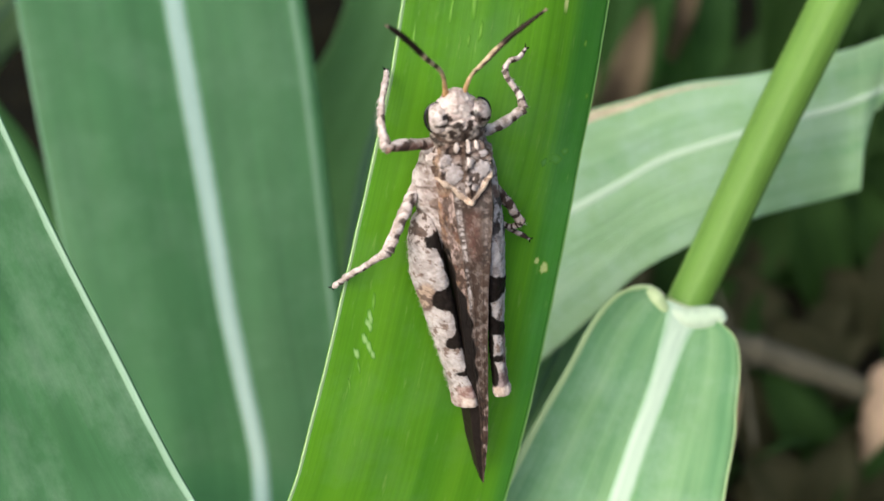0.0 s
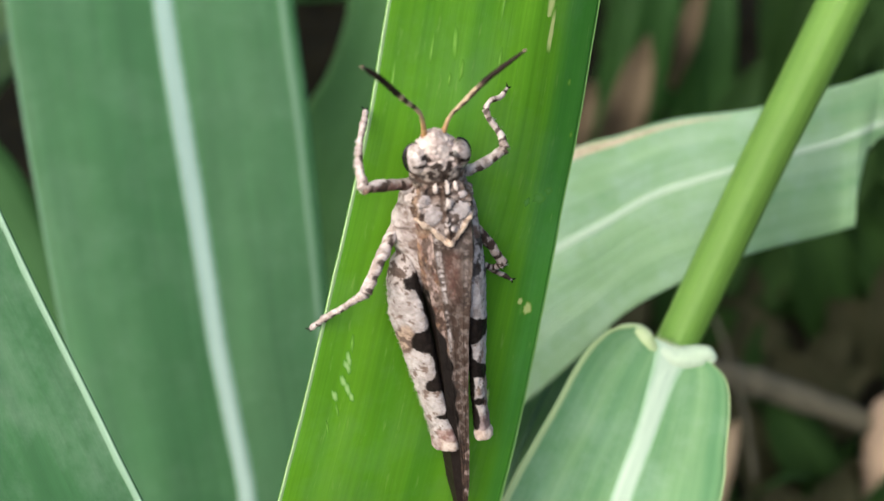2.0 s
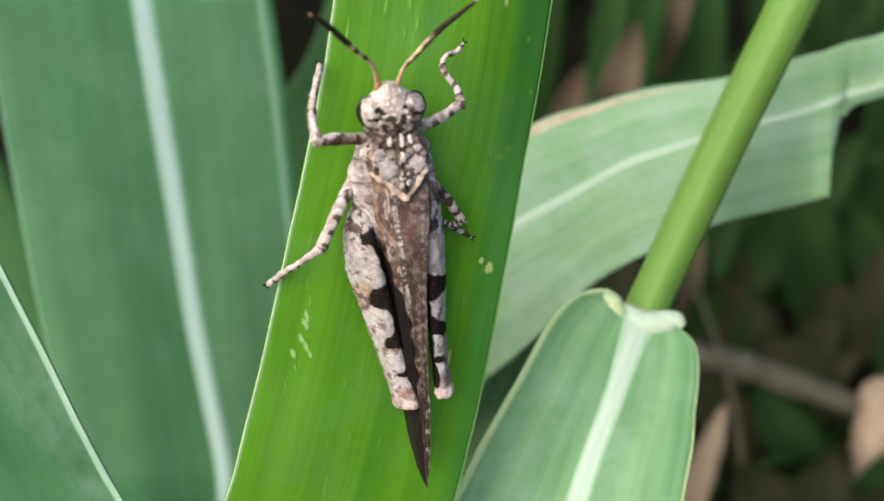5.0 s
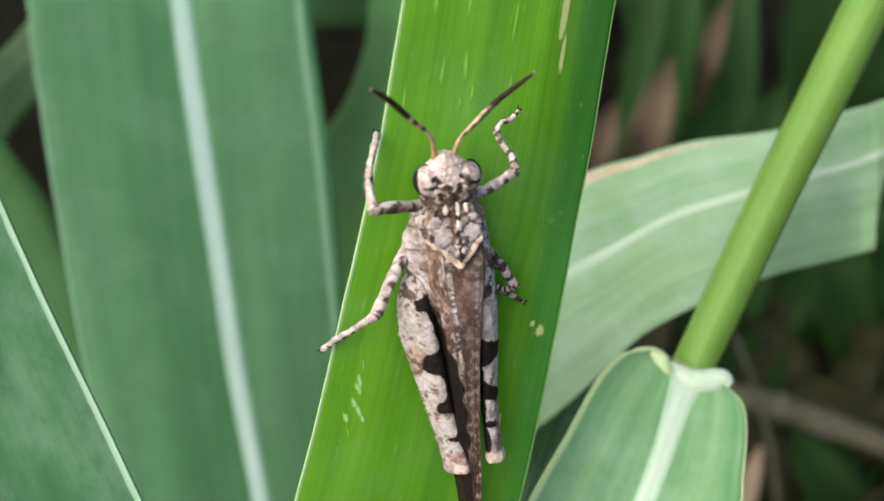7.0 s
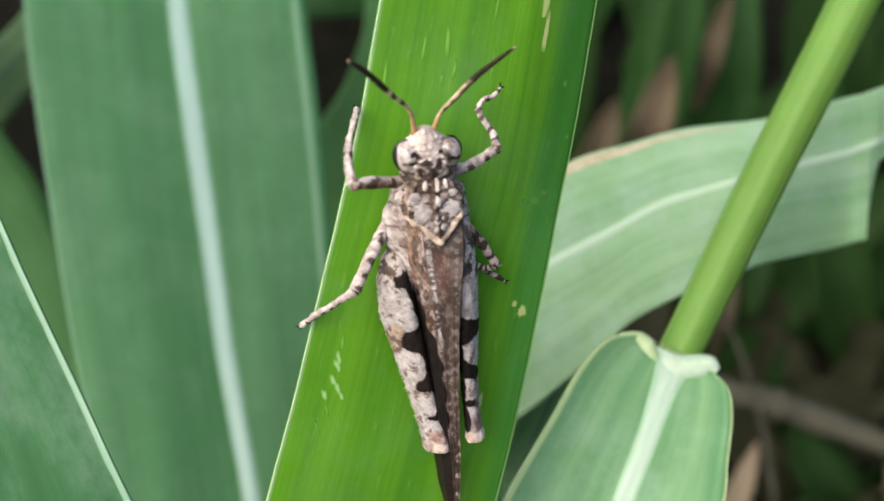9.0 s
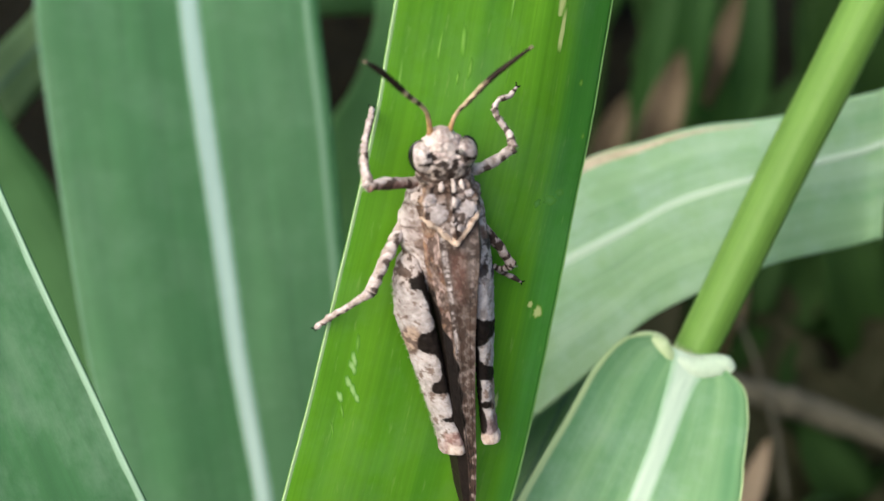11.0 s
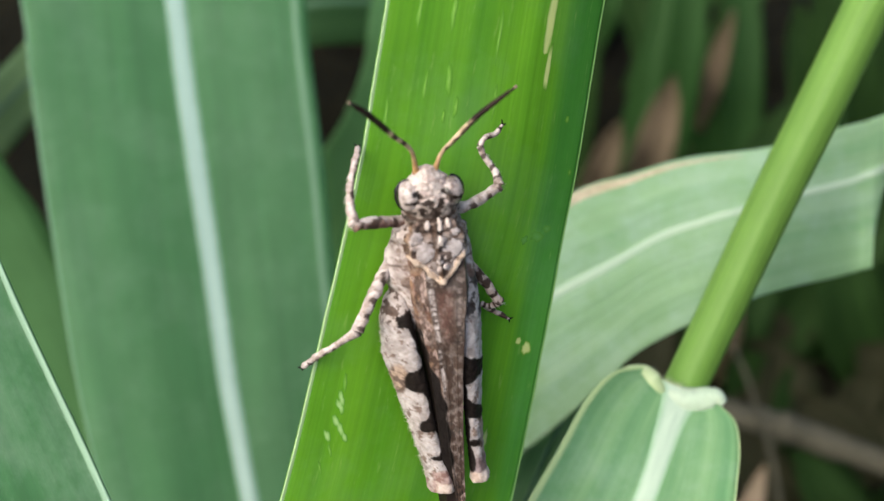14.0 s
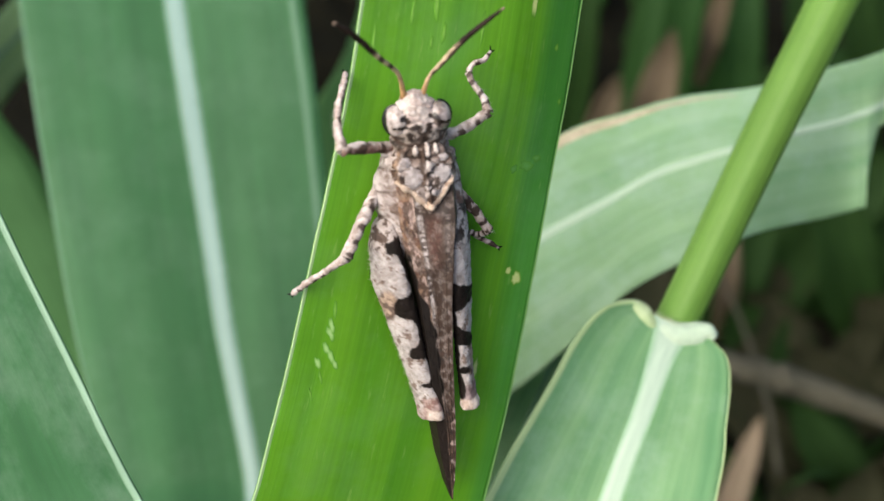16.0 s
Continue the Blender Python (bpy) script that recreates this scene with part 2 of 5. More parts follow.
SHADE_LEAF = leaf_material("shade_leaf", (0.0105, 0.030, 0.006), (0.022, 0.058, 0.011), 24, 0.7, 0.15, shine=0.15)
WITHERED = plain_material("withered_rim", (0.40, 0.35, 0.22), (0.54, 0.47, 0.33), 300, 0.7, 0.3)
DRY_LEAF = leaf_material("dry_leaf", (0.10, 0.075, 0.046), (0.29, 0.22, 0.15), 14, 0.8, 0.15, shine=0.15)
MIDRIB = rib_material("pale_midrib", (0.235, 0.35, 0.315), (0.05, 0.15, 0.07), 0.16)
WHITE_RIB = rib_material("white_midrib", (0.42, 0.53, 0.41), (0.19, 0.38, 0.18), 0.22, 0.55)
GREEN_RIB = rib_material("green_midrib", (0.42, 0.54, 0.39), (0.265, 0.435, 0.24), 0.12)
SCAR = rib_material("leaf_scar", (0.50, 0.56, 0.20), (0.10, 0.29, 0.012), 0.24, 0.6)
FAINT_SCAR = rib_material("faint_scar", (0.185, 0.385, 0.055), (0.095, 0.285, 0.013), 0.06, 0.6)
PALE_SCAR = rib_material("pale_scar", (0.31, 0.50, 0.17), (0.095, 0.285, 0.013), 0.14, 0.6)
SMEAR = rib_material("dusty_smear", (0.105, 0.30, 0.06), (0.085, 0.272, 0.026), 0.02, 0.7)
MARGIN = rib_material("pale_margin", (0.36, 0.53, 0.25), (0.15, 0.36, 0.05), 0.38)
DULL_MARGIN = rib_material("dull_margin", (0.085, 0.185, 0.105), (0.035, 0.125, 0.045), 0.15)
SOFT_MARGIN = rib_material("soft_margin", (0.37, 0.49, 0.23), (0.14, 0.32, 0.14), 0.25)
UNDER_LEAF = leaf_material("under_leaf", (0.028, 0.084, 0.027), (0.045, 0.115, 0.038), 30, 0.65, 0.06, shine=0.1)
# withered olive-brown, with the undergrowth's shade mixed into the colour
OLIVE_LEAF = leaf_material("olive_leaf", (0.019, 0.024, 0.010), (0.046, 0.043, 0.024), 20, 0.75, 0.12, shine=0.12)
TAN_LEAF = leaf_material("tan_dry_leaf", (0.23, 0.17, 0.11), (0.43, 0.325, 0.23), 10, 0.8, 0.15, shine=0.15)
THIN_MARGIN = rib_material("thin_margin", (0.20, 0.39, 0.11), (0.12, 0.32, 0.03), 0.2)
MINT_MARGIN = rib_material("mint_margin", (0.225, 0.355, 0.25), (0.06, 0.18, 0.07), 0.2)
BOW_LEAF = leaf_material("bowed_under_leaf", (0.12, 0.29, 0.085), (0.16, 0.35, 0.12), 30, 0.6, 0.25, shine=0.25)
RISING_LEAF = leaf_material("rising_leaf", (0.13, 0.25, 0.10), (0.20, 0.33, 0.15), 30, 0.6, 0.25, shine=0.25)
STEM = leaf_material("green_stem", (0.112, 0.232, 0.036), (0.148, 0.275, 0.052), 22, 0.5, 0.05, 0.2, shine=0.3, blotch=1.0, line=1.0)
COLLAR = plain_material("pale_collar", (0.40, 0.51, 0.37), (0.52, 0.61, 0.46), 260, 0.6, 0.12, spec=0.3, speck=0.3)
AURICLE = plain_material("pale_auricle", (0.34, 0.46, 0.19), (0.46, 0.55, 0.32), 260, 0.6, 0.12, spec=0.3, speck=0.3)
# near black: shade below the leaves is part of this soil colour
SOIL = plain_material("shaded_soil", (0.004, 0.004, 0.0025), (0.012, 0.011, 0.006), 40, 0.95, 1.0, 0.004, (1, 1, 1), 0.05)
SHELL = shell_material("cuticle")
WING_SHELL = shell_material("wing_cuticle", 0.6, 0.35, 1500, 0.2)
EYE_SHELL = shell_material("eye_cuticle", 0.25, 0.1, 1800, 0.5)

# ---- soil ----


def make_ground():
    bm = bmesh.new()
    bmesh.ops.create_grid(bm, x_segments=120, y_segments=120, size=0.6)
    for v in bm.verts:
        q = Vector((v.co.x, v.co.y, 0))
        v.co.z = 0.012 * noise.fractal(q * 14, 0.8, 2.0, 4) * smooth(0.6, 0.45, max(abs(q.x), abs(q.y)))
    rim = [e for e in bm.edges if e.is_boundary]
    made = bmesh.ops.extrude_edge_only(bm, edges=rim)
    for v in (g for g in made["geom"] if isinstance(g, bmesh.types.BMVert)):
        v.co.x *= 300
        v.co.y *= 300
        v.co.z = 0
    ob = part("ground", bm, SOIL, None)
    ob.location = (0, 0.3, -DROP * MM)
    tagged(ob, "soil under the grass, coloured near black for its shade", "soil", "", "structure")


make_ground()

# ---- leaves ----


def blade_mesh(left, right, bow=0.0, n=90, m=22, thick=0.25, ripple=0.15, seed=0, fold=None, virtual=None, wander=0.0, crease=None):
    """A thin closed blade between two edge curves (mm). bow lifts the middle towards the viewer; fold = (u, mm) dips the blade along a line."""
    a, b = spline(left, n), spline(right, n)
    c = spline(virtual, n) if virtual else b
    bm = bmesh.new()
    uvl = bm.loops.layers.uv.new("UVMap")
    length = [0.0]
    for i in range(n):
        length.append(length[-1] + ((a[i + 1] + b[i + 1]) / 2 - (a[i] + b[i]) / 2).length)
    rows, coords = [], {}
    for i in range(n + 1):
        along = (a[min(i + 1, n)] + b[min(i + 1, n)]) - (a[max(i - 1, 0)] + b[max(i - 1, 0)])
        across = b[i] - a[i]
        nor = across.cross(along)
        nor = nor.normalized() if nor.length > 1e-6 else Vector((0, -1, 0))
        if nor.y > 0:
            nor.negate()
        w = across.length
        front, back = [], []
        for j in range(m + 1):
            u = j / m
            p = a[i].lerp(b[i], u)
            lift = bow * 4 * u * (1 - u) * min(1.0, w / 10)
            if fold:
                lift -= fold[1] * max(0.0, 1 - abs(u - fold[0]) / 0.5) * min(1.0, w / 10)
            if crease:
                k = min(u / crease[0], (1 - u) / (1 - crease[0]))
                flat = smooth(0.42, 0.58, i / n)  # the crease runs out towards the foot
                lift -= (0.3 - 0.5 * flat) * max(0.0, (u - crease[0]) / (1 - crease[0])) * min(1.0, w / 10)
                lift += crease[1] * (1 - 0.8 * flat) * (k if k < 0.7 else 0.7 + 0.3 * (k - 0.7) - 0.9 * (k - 0.7) ** 2 + 0.7 * (k - 0.7)) * min(1.0, w / 10)
            lift += ripple * noise.noise(Vector((u * 3 + seed, length[i] * 0.04, seed * 1.7)))
            if wander and j in (0, m):
                p = p + across.normalized() * wander * noise.noise(Vector((length[i] * 0.5, j + seed, 3)))
            q = p + nor * lift
            d = c[i] - a[i]
            uu = (p - a[i]).dot(d) / max(d.length_squared, 1e-9)
            edge = 0.35 if j in (0, m) else 1.0
            f, g = bm.verts.new(q * MM), bm.verts.new((q - nor * thick * edge) * MM)
            coords[f] = coords[g] = (uu, length[i] / 40)
            front.append(f)
            back.append(g)
        rows.append((front, back))
    for i in range(n):
        (f0, b0), (f1, b1) = rows[i], rows[i + 1]
        for j in range(m):
            bm.faces.new((f0[j], f0[j + 1], f1[j + 1], f1[j]))
            bm.faces.new((b0[j + 1], b0[j], b1[j], b1[j + 1]))
        bm.faces.new((b0[0], f0[0], f1[0], b1[0]))
        bm.faces.new((f0[m], b0[m], b1[m], f1[m]))
    for f, g in (rows[0], rows[n]):
        for j in range(m):
            bm.faces.new((f[j], g[j], g[j + 1], f[j + 1]))
    for f in bm.faces:
        for lo in f.loops:
            lo[uvl].uv = coords[lo.vert]
    bmesh.ops.recalc_face_normals(bm, faces=bm.faces)
    return bm, rows


def strip_mesh(rows, u, w0, w1, rise, stretch=None, flare=0.0, wobble=0.0):
    """A raised rib that lies on a blade's front along u; widths in parts of the blade (start, end)."""
    m = len(rows[0][0]) - 1
    n = len(rows) - 1
    bm = bmesh.new()
    uvl = bm.loops.layers.uv.new("UVMap")
    ring, coords = [], {}
    k = 8
    for i, (front, back) in enumerate(rows):
        w = (w0 + (w1 - w0) * i / n) * (1 + flare * math.exp(-i / 13.0)) * (1 + 1.6 * wobble * noise.noise(Vector((i * 0.45, 7.0, 1.0))))
        mid = u
        if isinstance(u, tuple):  # from start to end, or a table of (part of the length, place)
            mid = section(u, i / n)[0] if isinstance(u[0], tuple) else u[0] + (u[1] - u[0]) * i / n
        if stretch:  # where the blade is bitten, the rib keeps its distance from the first edge
            mid, w = min(mid * stretch[i], 0.97), w * stretch[i]
        out = []
        for s in range(k + 1):
            uu = min(max(mid + (s / k - 0.5) * w, 0.0), 1.0) * m
            j = min(int(uu), m - 1)
            p = front[j].co.lerp(front[j + 1].co, uu - j)
            nrm = (front[j].co - back[j].co)
            nrm = nrm.normalized() if nrm.length > 0 else Vector((0, -1, 0))
            h = math.sin(math.pi * s / k)
            v = bm.verts.new(p + nrm * (rise * h - 0.04) * MM)
            coords[v] = (s / k, i / 6)
            out.append(v)
        ring.append(out)
    for i in range(n):
        for s in range(k):
            bm.faces.new((ring[i][s], ring[i][s + 1], ring[i + 1][s + 1], ring[i + 1][s]))
    for f in bm.faces:
        for lo in f.loops:
            lo[uvl].uv = coords[lo.vert]
    bmesh.ops.recalc_face_normals(bm, faces=bm.faces)
    return bm


def tube_mesh(points, radii, n=40, k=14, colour=None, bumps=0.0, seed=0, flat=1.0, ways=False, keel=None):
    """A tapered tube along a curve (mm). colour(v, angle, p) gives the marking; with ways it gets the outward way for the angle."""
    pts = spline(points, n)
    kr = len(radii) - 1
    bm = bmesh.new()
    lay = bm.loops.layers.float_color.new("marking") if colour else None
    uvl = bm.loops.layers.uv.new("UVMap")
    tint, coords = {}, {}
    rings = []
    run = 0.0
    side = None
    for i, p in enumerate(pts):
        d = (pts[min(i + 1, n)] - pts[max(i - 1, 0)]).normalized()
        if side is None:
            side = d.orthogonal().normalized()
        side = (side - d * side.dot(d)).normalized()
        up = d.cross(side)
        t = i / n * kr
        j = min(int(t), kr - 1)
        r = radii[j] + (radii[j + 1] - radii[j]) * (t - j)
        ring = []
        for s in range(k):
            a = 2 * math.pi * s / k
            o = side * math.cos(a) + up * math.sin(a) * flat
            shape = 1.0
            if keel:  # a rounded diamond with one corner along keel
                k1 = (Vector(keel[:3]) - d * d.dot(Vector(keel[:3]))).normalized()
                shape = (abs(o.dot(k1)) ** keel[3] + abs(o.dot(d.cross(k1))) ** keel[3]) ** (-1 / keel[3])
            rr = r * shape * (1 + bumps * noise.noise((p + o * r) * 2.2 + Vector((seed, 0, 0))))
            v = bm.verts.new((p + o * rr) * MM)
            if colour:
                tint[v] = colour(i / n, o if ways else a, p + o * rr)
            coords[v] = (abs(2 * s / k - 1), run / 40)
            ring.append(v)
        run += (pts[min(i + 1, n)] - p).length
        rings.append(ring)
    for i in range(n):
        for s in range(k):
            bm.faces.new((rings[i][s], rings[i][(s + 1) % k], rings[i + 1][(s + 1) % k], rings[i + 1][s]))
    bm.faces.new(rings[0][::-1])
    bm.faces.new(rings[-1])
    for f in bm.faces:
        for lo in f.loops:
            lo[uvl].uv = coords[lo.vert]
            if colour:
                lo[lay] = (*tint[lo.vert], 1)
    bmesh.ops.recalc_face_normals(bm, faces=bm.faces)
    return bm


def leaf(name, left, right, material, label, midrib=None, margins=(), rib_material=None, margin_material=None, withered=None, group="", **kw):
    """A whole grass leaf as one thing: blade, midrib, pale margins."""
    ob = thing(name, (0, 0, 0), label, "grass leaf", group)
    bm, rows = blade_mesh(left, right, **kw)
    rib = None
    if midrib:
        stretch = None
        if kw.get("virtual"):
            n = len(rows) - 1
            a, b, c = spline(left, n), spline(right, n), spline(kw["virtual"], n)
            stretch = [(q - o).length_squared / max((p - o).dot(q - o), 1e-6) for o, p, q in zip(a, b, c)]
        rib = strip_mesh(rows, *midrib, stretch)
    rims = [strip_mesh(rows, u, w, w, rise, wobble=more[0] if more else 0.0) for u, w, rise, *more in margins]
    rim = None
    if withered:  # a dry stretch of the first edge: from, to, width
        n = len(rows)
        rim = strip_mesh(rows[int(n * withered[0]):int(n * withered[1])], withered[2] * 0.45, withered[2] * 1.2, withered[2] * 0.15, 0.08)
    part("blade", bm, material, ob)
    if rim:
        part("withered_rim", rim, WITHERED, ob, "dry tan stretch of the leaf edge")
    if rib:
        part("midrib", rib, rib_material or MIDRIB, ob, "pale raised midrib")
    for r in rims:
        part("margin", r, margin_material or MARGIN, ob, "thin pale leaf margin")
    return ob


# the bright leaf under the insect


def scar_mesh(rows, x, z, length, width, lean=0.0):
    """A thin lens-shaped scar on a blade, centred at x, z of the tilted plan (mm)."""
    i0, j0 = min(((i, j) for i in range(len(rows)) for j in range(len(rows[0][0]))), key=lambda q: (rows[q[0]][0][q[1]].co.x / MM - x) ** 2 + (rows[q[0]][0][q[1]].co.z / MM - z) ** 2)
    front, back = rows[i0]
    step = (rows[i0 + 1][0][j0].co - rows[i0 - 1][0][j0].co) / 2
    cross = front[min(j0 + 1, len(front) - 1)].co - front[max(j0 - 1, 0)].co
    nrm = (front[j0].co - back[j0].co).normalized()
    d, c = step.normalized(), cross.normalized()
    bm = bmesh.new()
    uvl = bm.loops.layers.uv.new("UVMap")
    rings, n = [], 26
    for ring in range(1, 5):
        k = ring / 4
        out = []
        for s in range(n):
            a = 2 * math.pi * s / n
            r = k * (1 + 0.5 * noise.noise(Vector((math.cos(a) * 1.6 + x, math.sin(a) * 1.6 + z, 2.0))))
            off = d * math.cos(a) * length / 2 * r + c * (math.sin(a) * width / 2 * r + lean * k * math.cos(a))
            out.append((bm.verts.new(front[j0].co + off * MM + nrm * (0.03 - 0.012 * k) * MM), k))
        rings.append(out)
    mid = (bm.verts.new(front[j0].co + nrm * 0.03 * MM), 0.0)
    quads = [(mid, rings[0][s], rings[0][(s + 1) % n]) for s in range(n)]
    quads += [(p[s], q[s], q[(s + 1) % n], p[(s + 1) % n]) for p, q in zip(rings, rings[1:]) for s in range(n)]
    for quad in quads:
        f = bm.faces.new([v for v, _ in quad])
        for lo, (_, k) in zip(f.loops, quad):
            lo[uvl].uv = (0.5 + 0.5 * k, 0.3)
    bmesh.ops.recalc_face_normals(bm, faces=bm.faces)
    return bm


resting = thing("grass_leaf", (0, 0, 0), "bright yellow-green broad grass leaf carrying the grasshopper", "grass leaf")
bm_, rows_ = blade_mesh(
    [(15.4, -5.7, 92.5), (8.0, -19.1, 62.7), (-0.0, -17.8, 34.3), (-3.6, -15.0, 15.2), (-4.6, -14.0, 9.6), (-5.6, -13.2, 5.2), (-7.3, -12.1, -1.8), (-9.3, -10.9, -9.8), (-11.0, -10.1, -16.0), (-16.6, -7.0, -37.2), (-14.2, 23.9, -80.5), (-9.1, 149.7, -91.0)],
    [(15.8, -5.7, 92.5), (15.9, -13.9, 61.8), (13.4, -12.2, 35.7), (10.8, -7.4, 17.1), (9.7, -5.7, 9.3), (8.6, -4.8, 3.6), (7.6, -4.0, -1.0), (5.6, -1.9, -11.8), (4.2, -0.9, -18.0), (-0.4, 4.2, -37.9), (-7.0, 26.6, -81.6), (-7.6, 149.7, -91.0)],
    bow=0.35, n=190, m=44, wander=0.04, seed=3, ripple=0.1, crease=(0.64, 0.75))
rims_ = [strip_mesh(rows_, u, w, w, r) for u, w, r in ((0.0, 0.036, 0.1), (1.0, 0.026, 0.07))]
scars_ = [scar_mesh(rows_, *q) for q in ((5.95, -3.7, 1.0, 0.9), (5.4, -3.2, 0.6, 0.5), (7.15, 17.4, 6.4, 0.85), (6.95, 15.2, 3.6, 0.5), (2.95, -9.7, 1.9, 0.5), (2.9, -12.2, 1.3, 0.45))]
pale_ = [scar_mesh(rows_, *q) for q in ((-6.15, -6.5, 1.1, 0.4, 0.25), (-6.3, -7.1, 1.0, 0.5, 0.3), (-6.75, -7.9, 1.0, 0.5, 0.3), (-6.5, -8.6, 1.1, 0.45, 0.3), (-6.3, -8.95, 0.8, 0.4, 0.2), (-7.0, -8.7, 0.9, 0.45, 0.25))]
faint_ = [scar_mesh(rows_, *q) for q in ((-6.0, -5.4, 1.2, 0.3, 0.1), (-7.0, -9.9, 0.9, 0.22, 0.2), (-7.6, -11.0, 1.0, 0.2, 0.2),
                                          (0.75, 13.7, 2.2, 0.4, 0.15), (0.9, 12.2, 1.3, 0.35), (-0.9, 13.2, 2.0, 0.26), (0.2, 11.6, 0.9, 0.26), (3.4, 12.4, 2.2, 0.28), (3.7, 16.2, 3.4, 0.26), (1.1, 17.5, 2.6, 0.36), (-1.2, 18.0, 2.2, 0.3), (-3.2, 11.4, 2.6, 0.24),
                                          (8.6, 11.9, 0.45, 0.4), (8.9, 8.6, 0.4, 0.35))]
smears_ = [scar_mesh(rows_, *q) for q in ((5.7, 3.8, 0.6, 0.6), (6.6, 4.3, 0.7, 1.3), (7.3, 4.6, 0.5, 0.8))]
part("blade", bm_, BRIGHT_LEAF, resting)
for r, m_ in zip(rims_, (MARGIN, THIN_MARGIN)):
    part("margin", r, m_, resting, "thin pale leaf margin")
for r in scars_:
    part("scar", r, SCAR, resting, "small yellowish leaf scar")
for r in faint_:
    part("scar", r, FAINT_SCAR, resting, "faint pale mark on the leaf")
for r in smears_:
    part("smear", r, SMEAR, resting, "faint bluish dusty smear on the leaf")
for r in pale_:
    part("scar", r, PALE_SCAR, resting, "pale green nibbled mark on the leaf")

# the broad blue-green leaf behind it
leaf("grass_leaf",
     [(-37.1, 87.9, 106.4), (-48.0, 74.4, 82.2), (-57.2, 62.5, 51.5), (-54.6, 57.8, 32.9), (-51.3, 54.1, 17.9), (-47.6, 50.5, 3.6), (-44.0, 47.2, -9.9), (-41.0, 45.0, -19.2), (-37.9, 42.8, -28.1), (-29.7, 39.2, -52.8), (-16.5, 162.8, -80.0)],
     [(-35.7, 87.9, 106.4), (-27.8, 74.5, 82.2), (-20.0, 62.7, 51.5), (-17.9, 58.0, 32.9), (-15.4, 53.9, 16.5), (-13.8, 50.8, 3.7), (-12.2, 47.4, -9.7), (-11.0, 45.1, -19.1), (-10.0, 42.9, -27.9), (-9.3, 39.3, -52.8), (-14.2, 162.8, -80.0)],
     BLUE_LEAF, "broad blue-green grass leaf with a pale midrib", midrib=((0.511, 0.593), 0.086, 0.1, 0.25), margins=((0.957, 0.034, 0.1), (0.004, 0.016, 0.06)), margin_material=DULL_MARGIN, fold=(0.55, 2.2), bow=0.5, n=130, m=40, seed=5)

# the leaf that crosses low in front of it
leaf("grass_leaf",
     [(-60.4, -6.1, 58.3), (-53.6, 0.3, 32.4), (-47.8, 0.4, 13.3), (-44.0, 0.4, -0.1), (-41.1, 0.5, -8.7), (-38.3, 0.5, -17.3), (-34.3, 2.1, -32.5), (-19.1, 30.5, -70.1), (-12.3, 146.2, -94.0)],
     [(-58.5, -6.0, 58.3), (-39.7, -12.5, 31.7), (-30.8, -13.2, 10.9), (-26.1, -13.2, 0.1), (-21.8, -13.2, -8.8), (-18.6, -13.1, -15.4), (-11.8, -8.9, -31.5), (-10.5, 27.3, -70.8), (-10.7, 146.2, -94.0)],
     MID_LEAF, "blue-green grass leaf with a thin pale edge", margins=((0.992, 0.052, 0.13, 0.2),), margin_material=MINT_MARGIN, bow=0.8, seed=9)

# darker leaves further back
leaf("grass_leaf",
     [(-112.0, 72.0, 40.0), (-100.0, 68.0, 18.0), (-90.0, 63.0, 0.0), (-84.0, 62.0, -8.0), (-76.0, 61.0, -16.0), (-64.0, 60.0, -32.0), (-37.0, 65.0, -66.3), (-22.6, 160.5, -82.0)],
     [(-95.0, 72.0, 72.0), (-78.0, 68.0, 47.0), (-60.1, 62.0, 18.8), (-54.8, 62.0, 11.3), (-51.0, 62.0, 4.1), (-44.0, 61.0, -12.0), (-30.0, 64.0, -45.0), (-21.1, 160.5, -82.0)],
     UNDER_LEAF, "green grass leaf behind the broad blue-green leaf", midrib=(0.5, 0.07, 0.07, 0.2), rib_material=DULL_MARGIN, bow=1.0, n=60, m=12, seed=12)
leaf("grass_leaf",
     [(-128.0, 190.0, -66.0), (-112.0, 135.0, -30.0), (-88.0, 106.0, 9.0), (-75.5, 100.0, 21.5), (-68.5, 100.0, 30.0), (-56.0, 98.0, 42.0), (-38.0, 96.0, 52.0)],
     [(-132.5, 190.0, -62.0), (-119.5, 135.0, -23.0), (-95.0, 106.0, 17.0), (-81.8, 100.0, 31.0), (-74.2, 100.0, 39.0), (-61.0, 98.0, 50.5), (-38.5, 96.0, 53.6)],
     RISING_LEAF, "dull green grass leaf rising behind other leaves", midrib=(0.5, 0.09, 0.09, 0.2), rib_material=DULL_MARGIN, bow=0.6, n=50, m=10, seed=13)
leaf("grass_leaf",
     [(-7.0, 112.5, 102.1), (-10.5, 99.7, 62.6), (-12.8, 90.4, 43.4), (-13.5, 89.3, 36.0), (-16.5, 89.3, 27.6), (-21.5, 89.3, 19.1), (-26.8, 89.3, 4.9), (-27.9, 90.4, -17.4), (-16.3, 99.7, -61.1), (-5.8, 172.8, -71.7)],
     [(-4.7, 112.5, 102.1), (12.0, 100.9, 65.0), (9.2, 90.4, 44.1), (6.9, 89.9, 34.8), (4.6, 89.9, 25.5), (2.9, 89.9, 17.4), (-0.0, 89.9, 4.6), (-3.6, 90.6, -18.0), (-8.6, 99.7, -61.0), (-4.3, 172.8, -71.7)],
     BOW_LEAF, "green grass leaf curving upward in the shade", midrib=(0.55, 0.06, 0.06, 0.2), rib_material=DULL_MARGIN, bow=-1.0, n=70, m=14, seed=15)
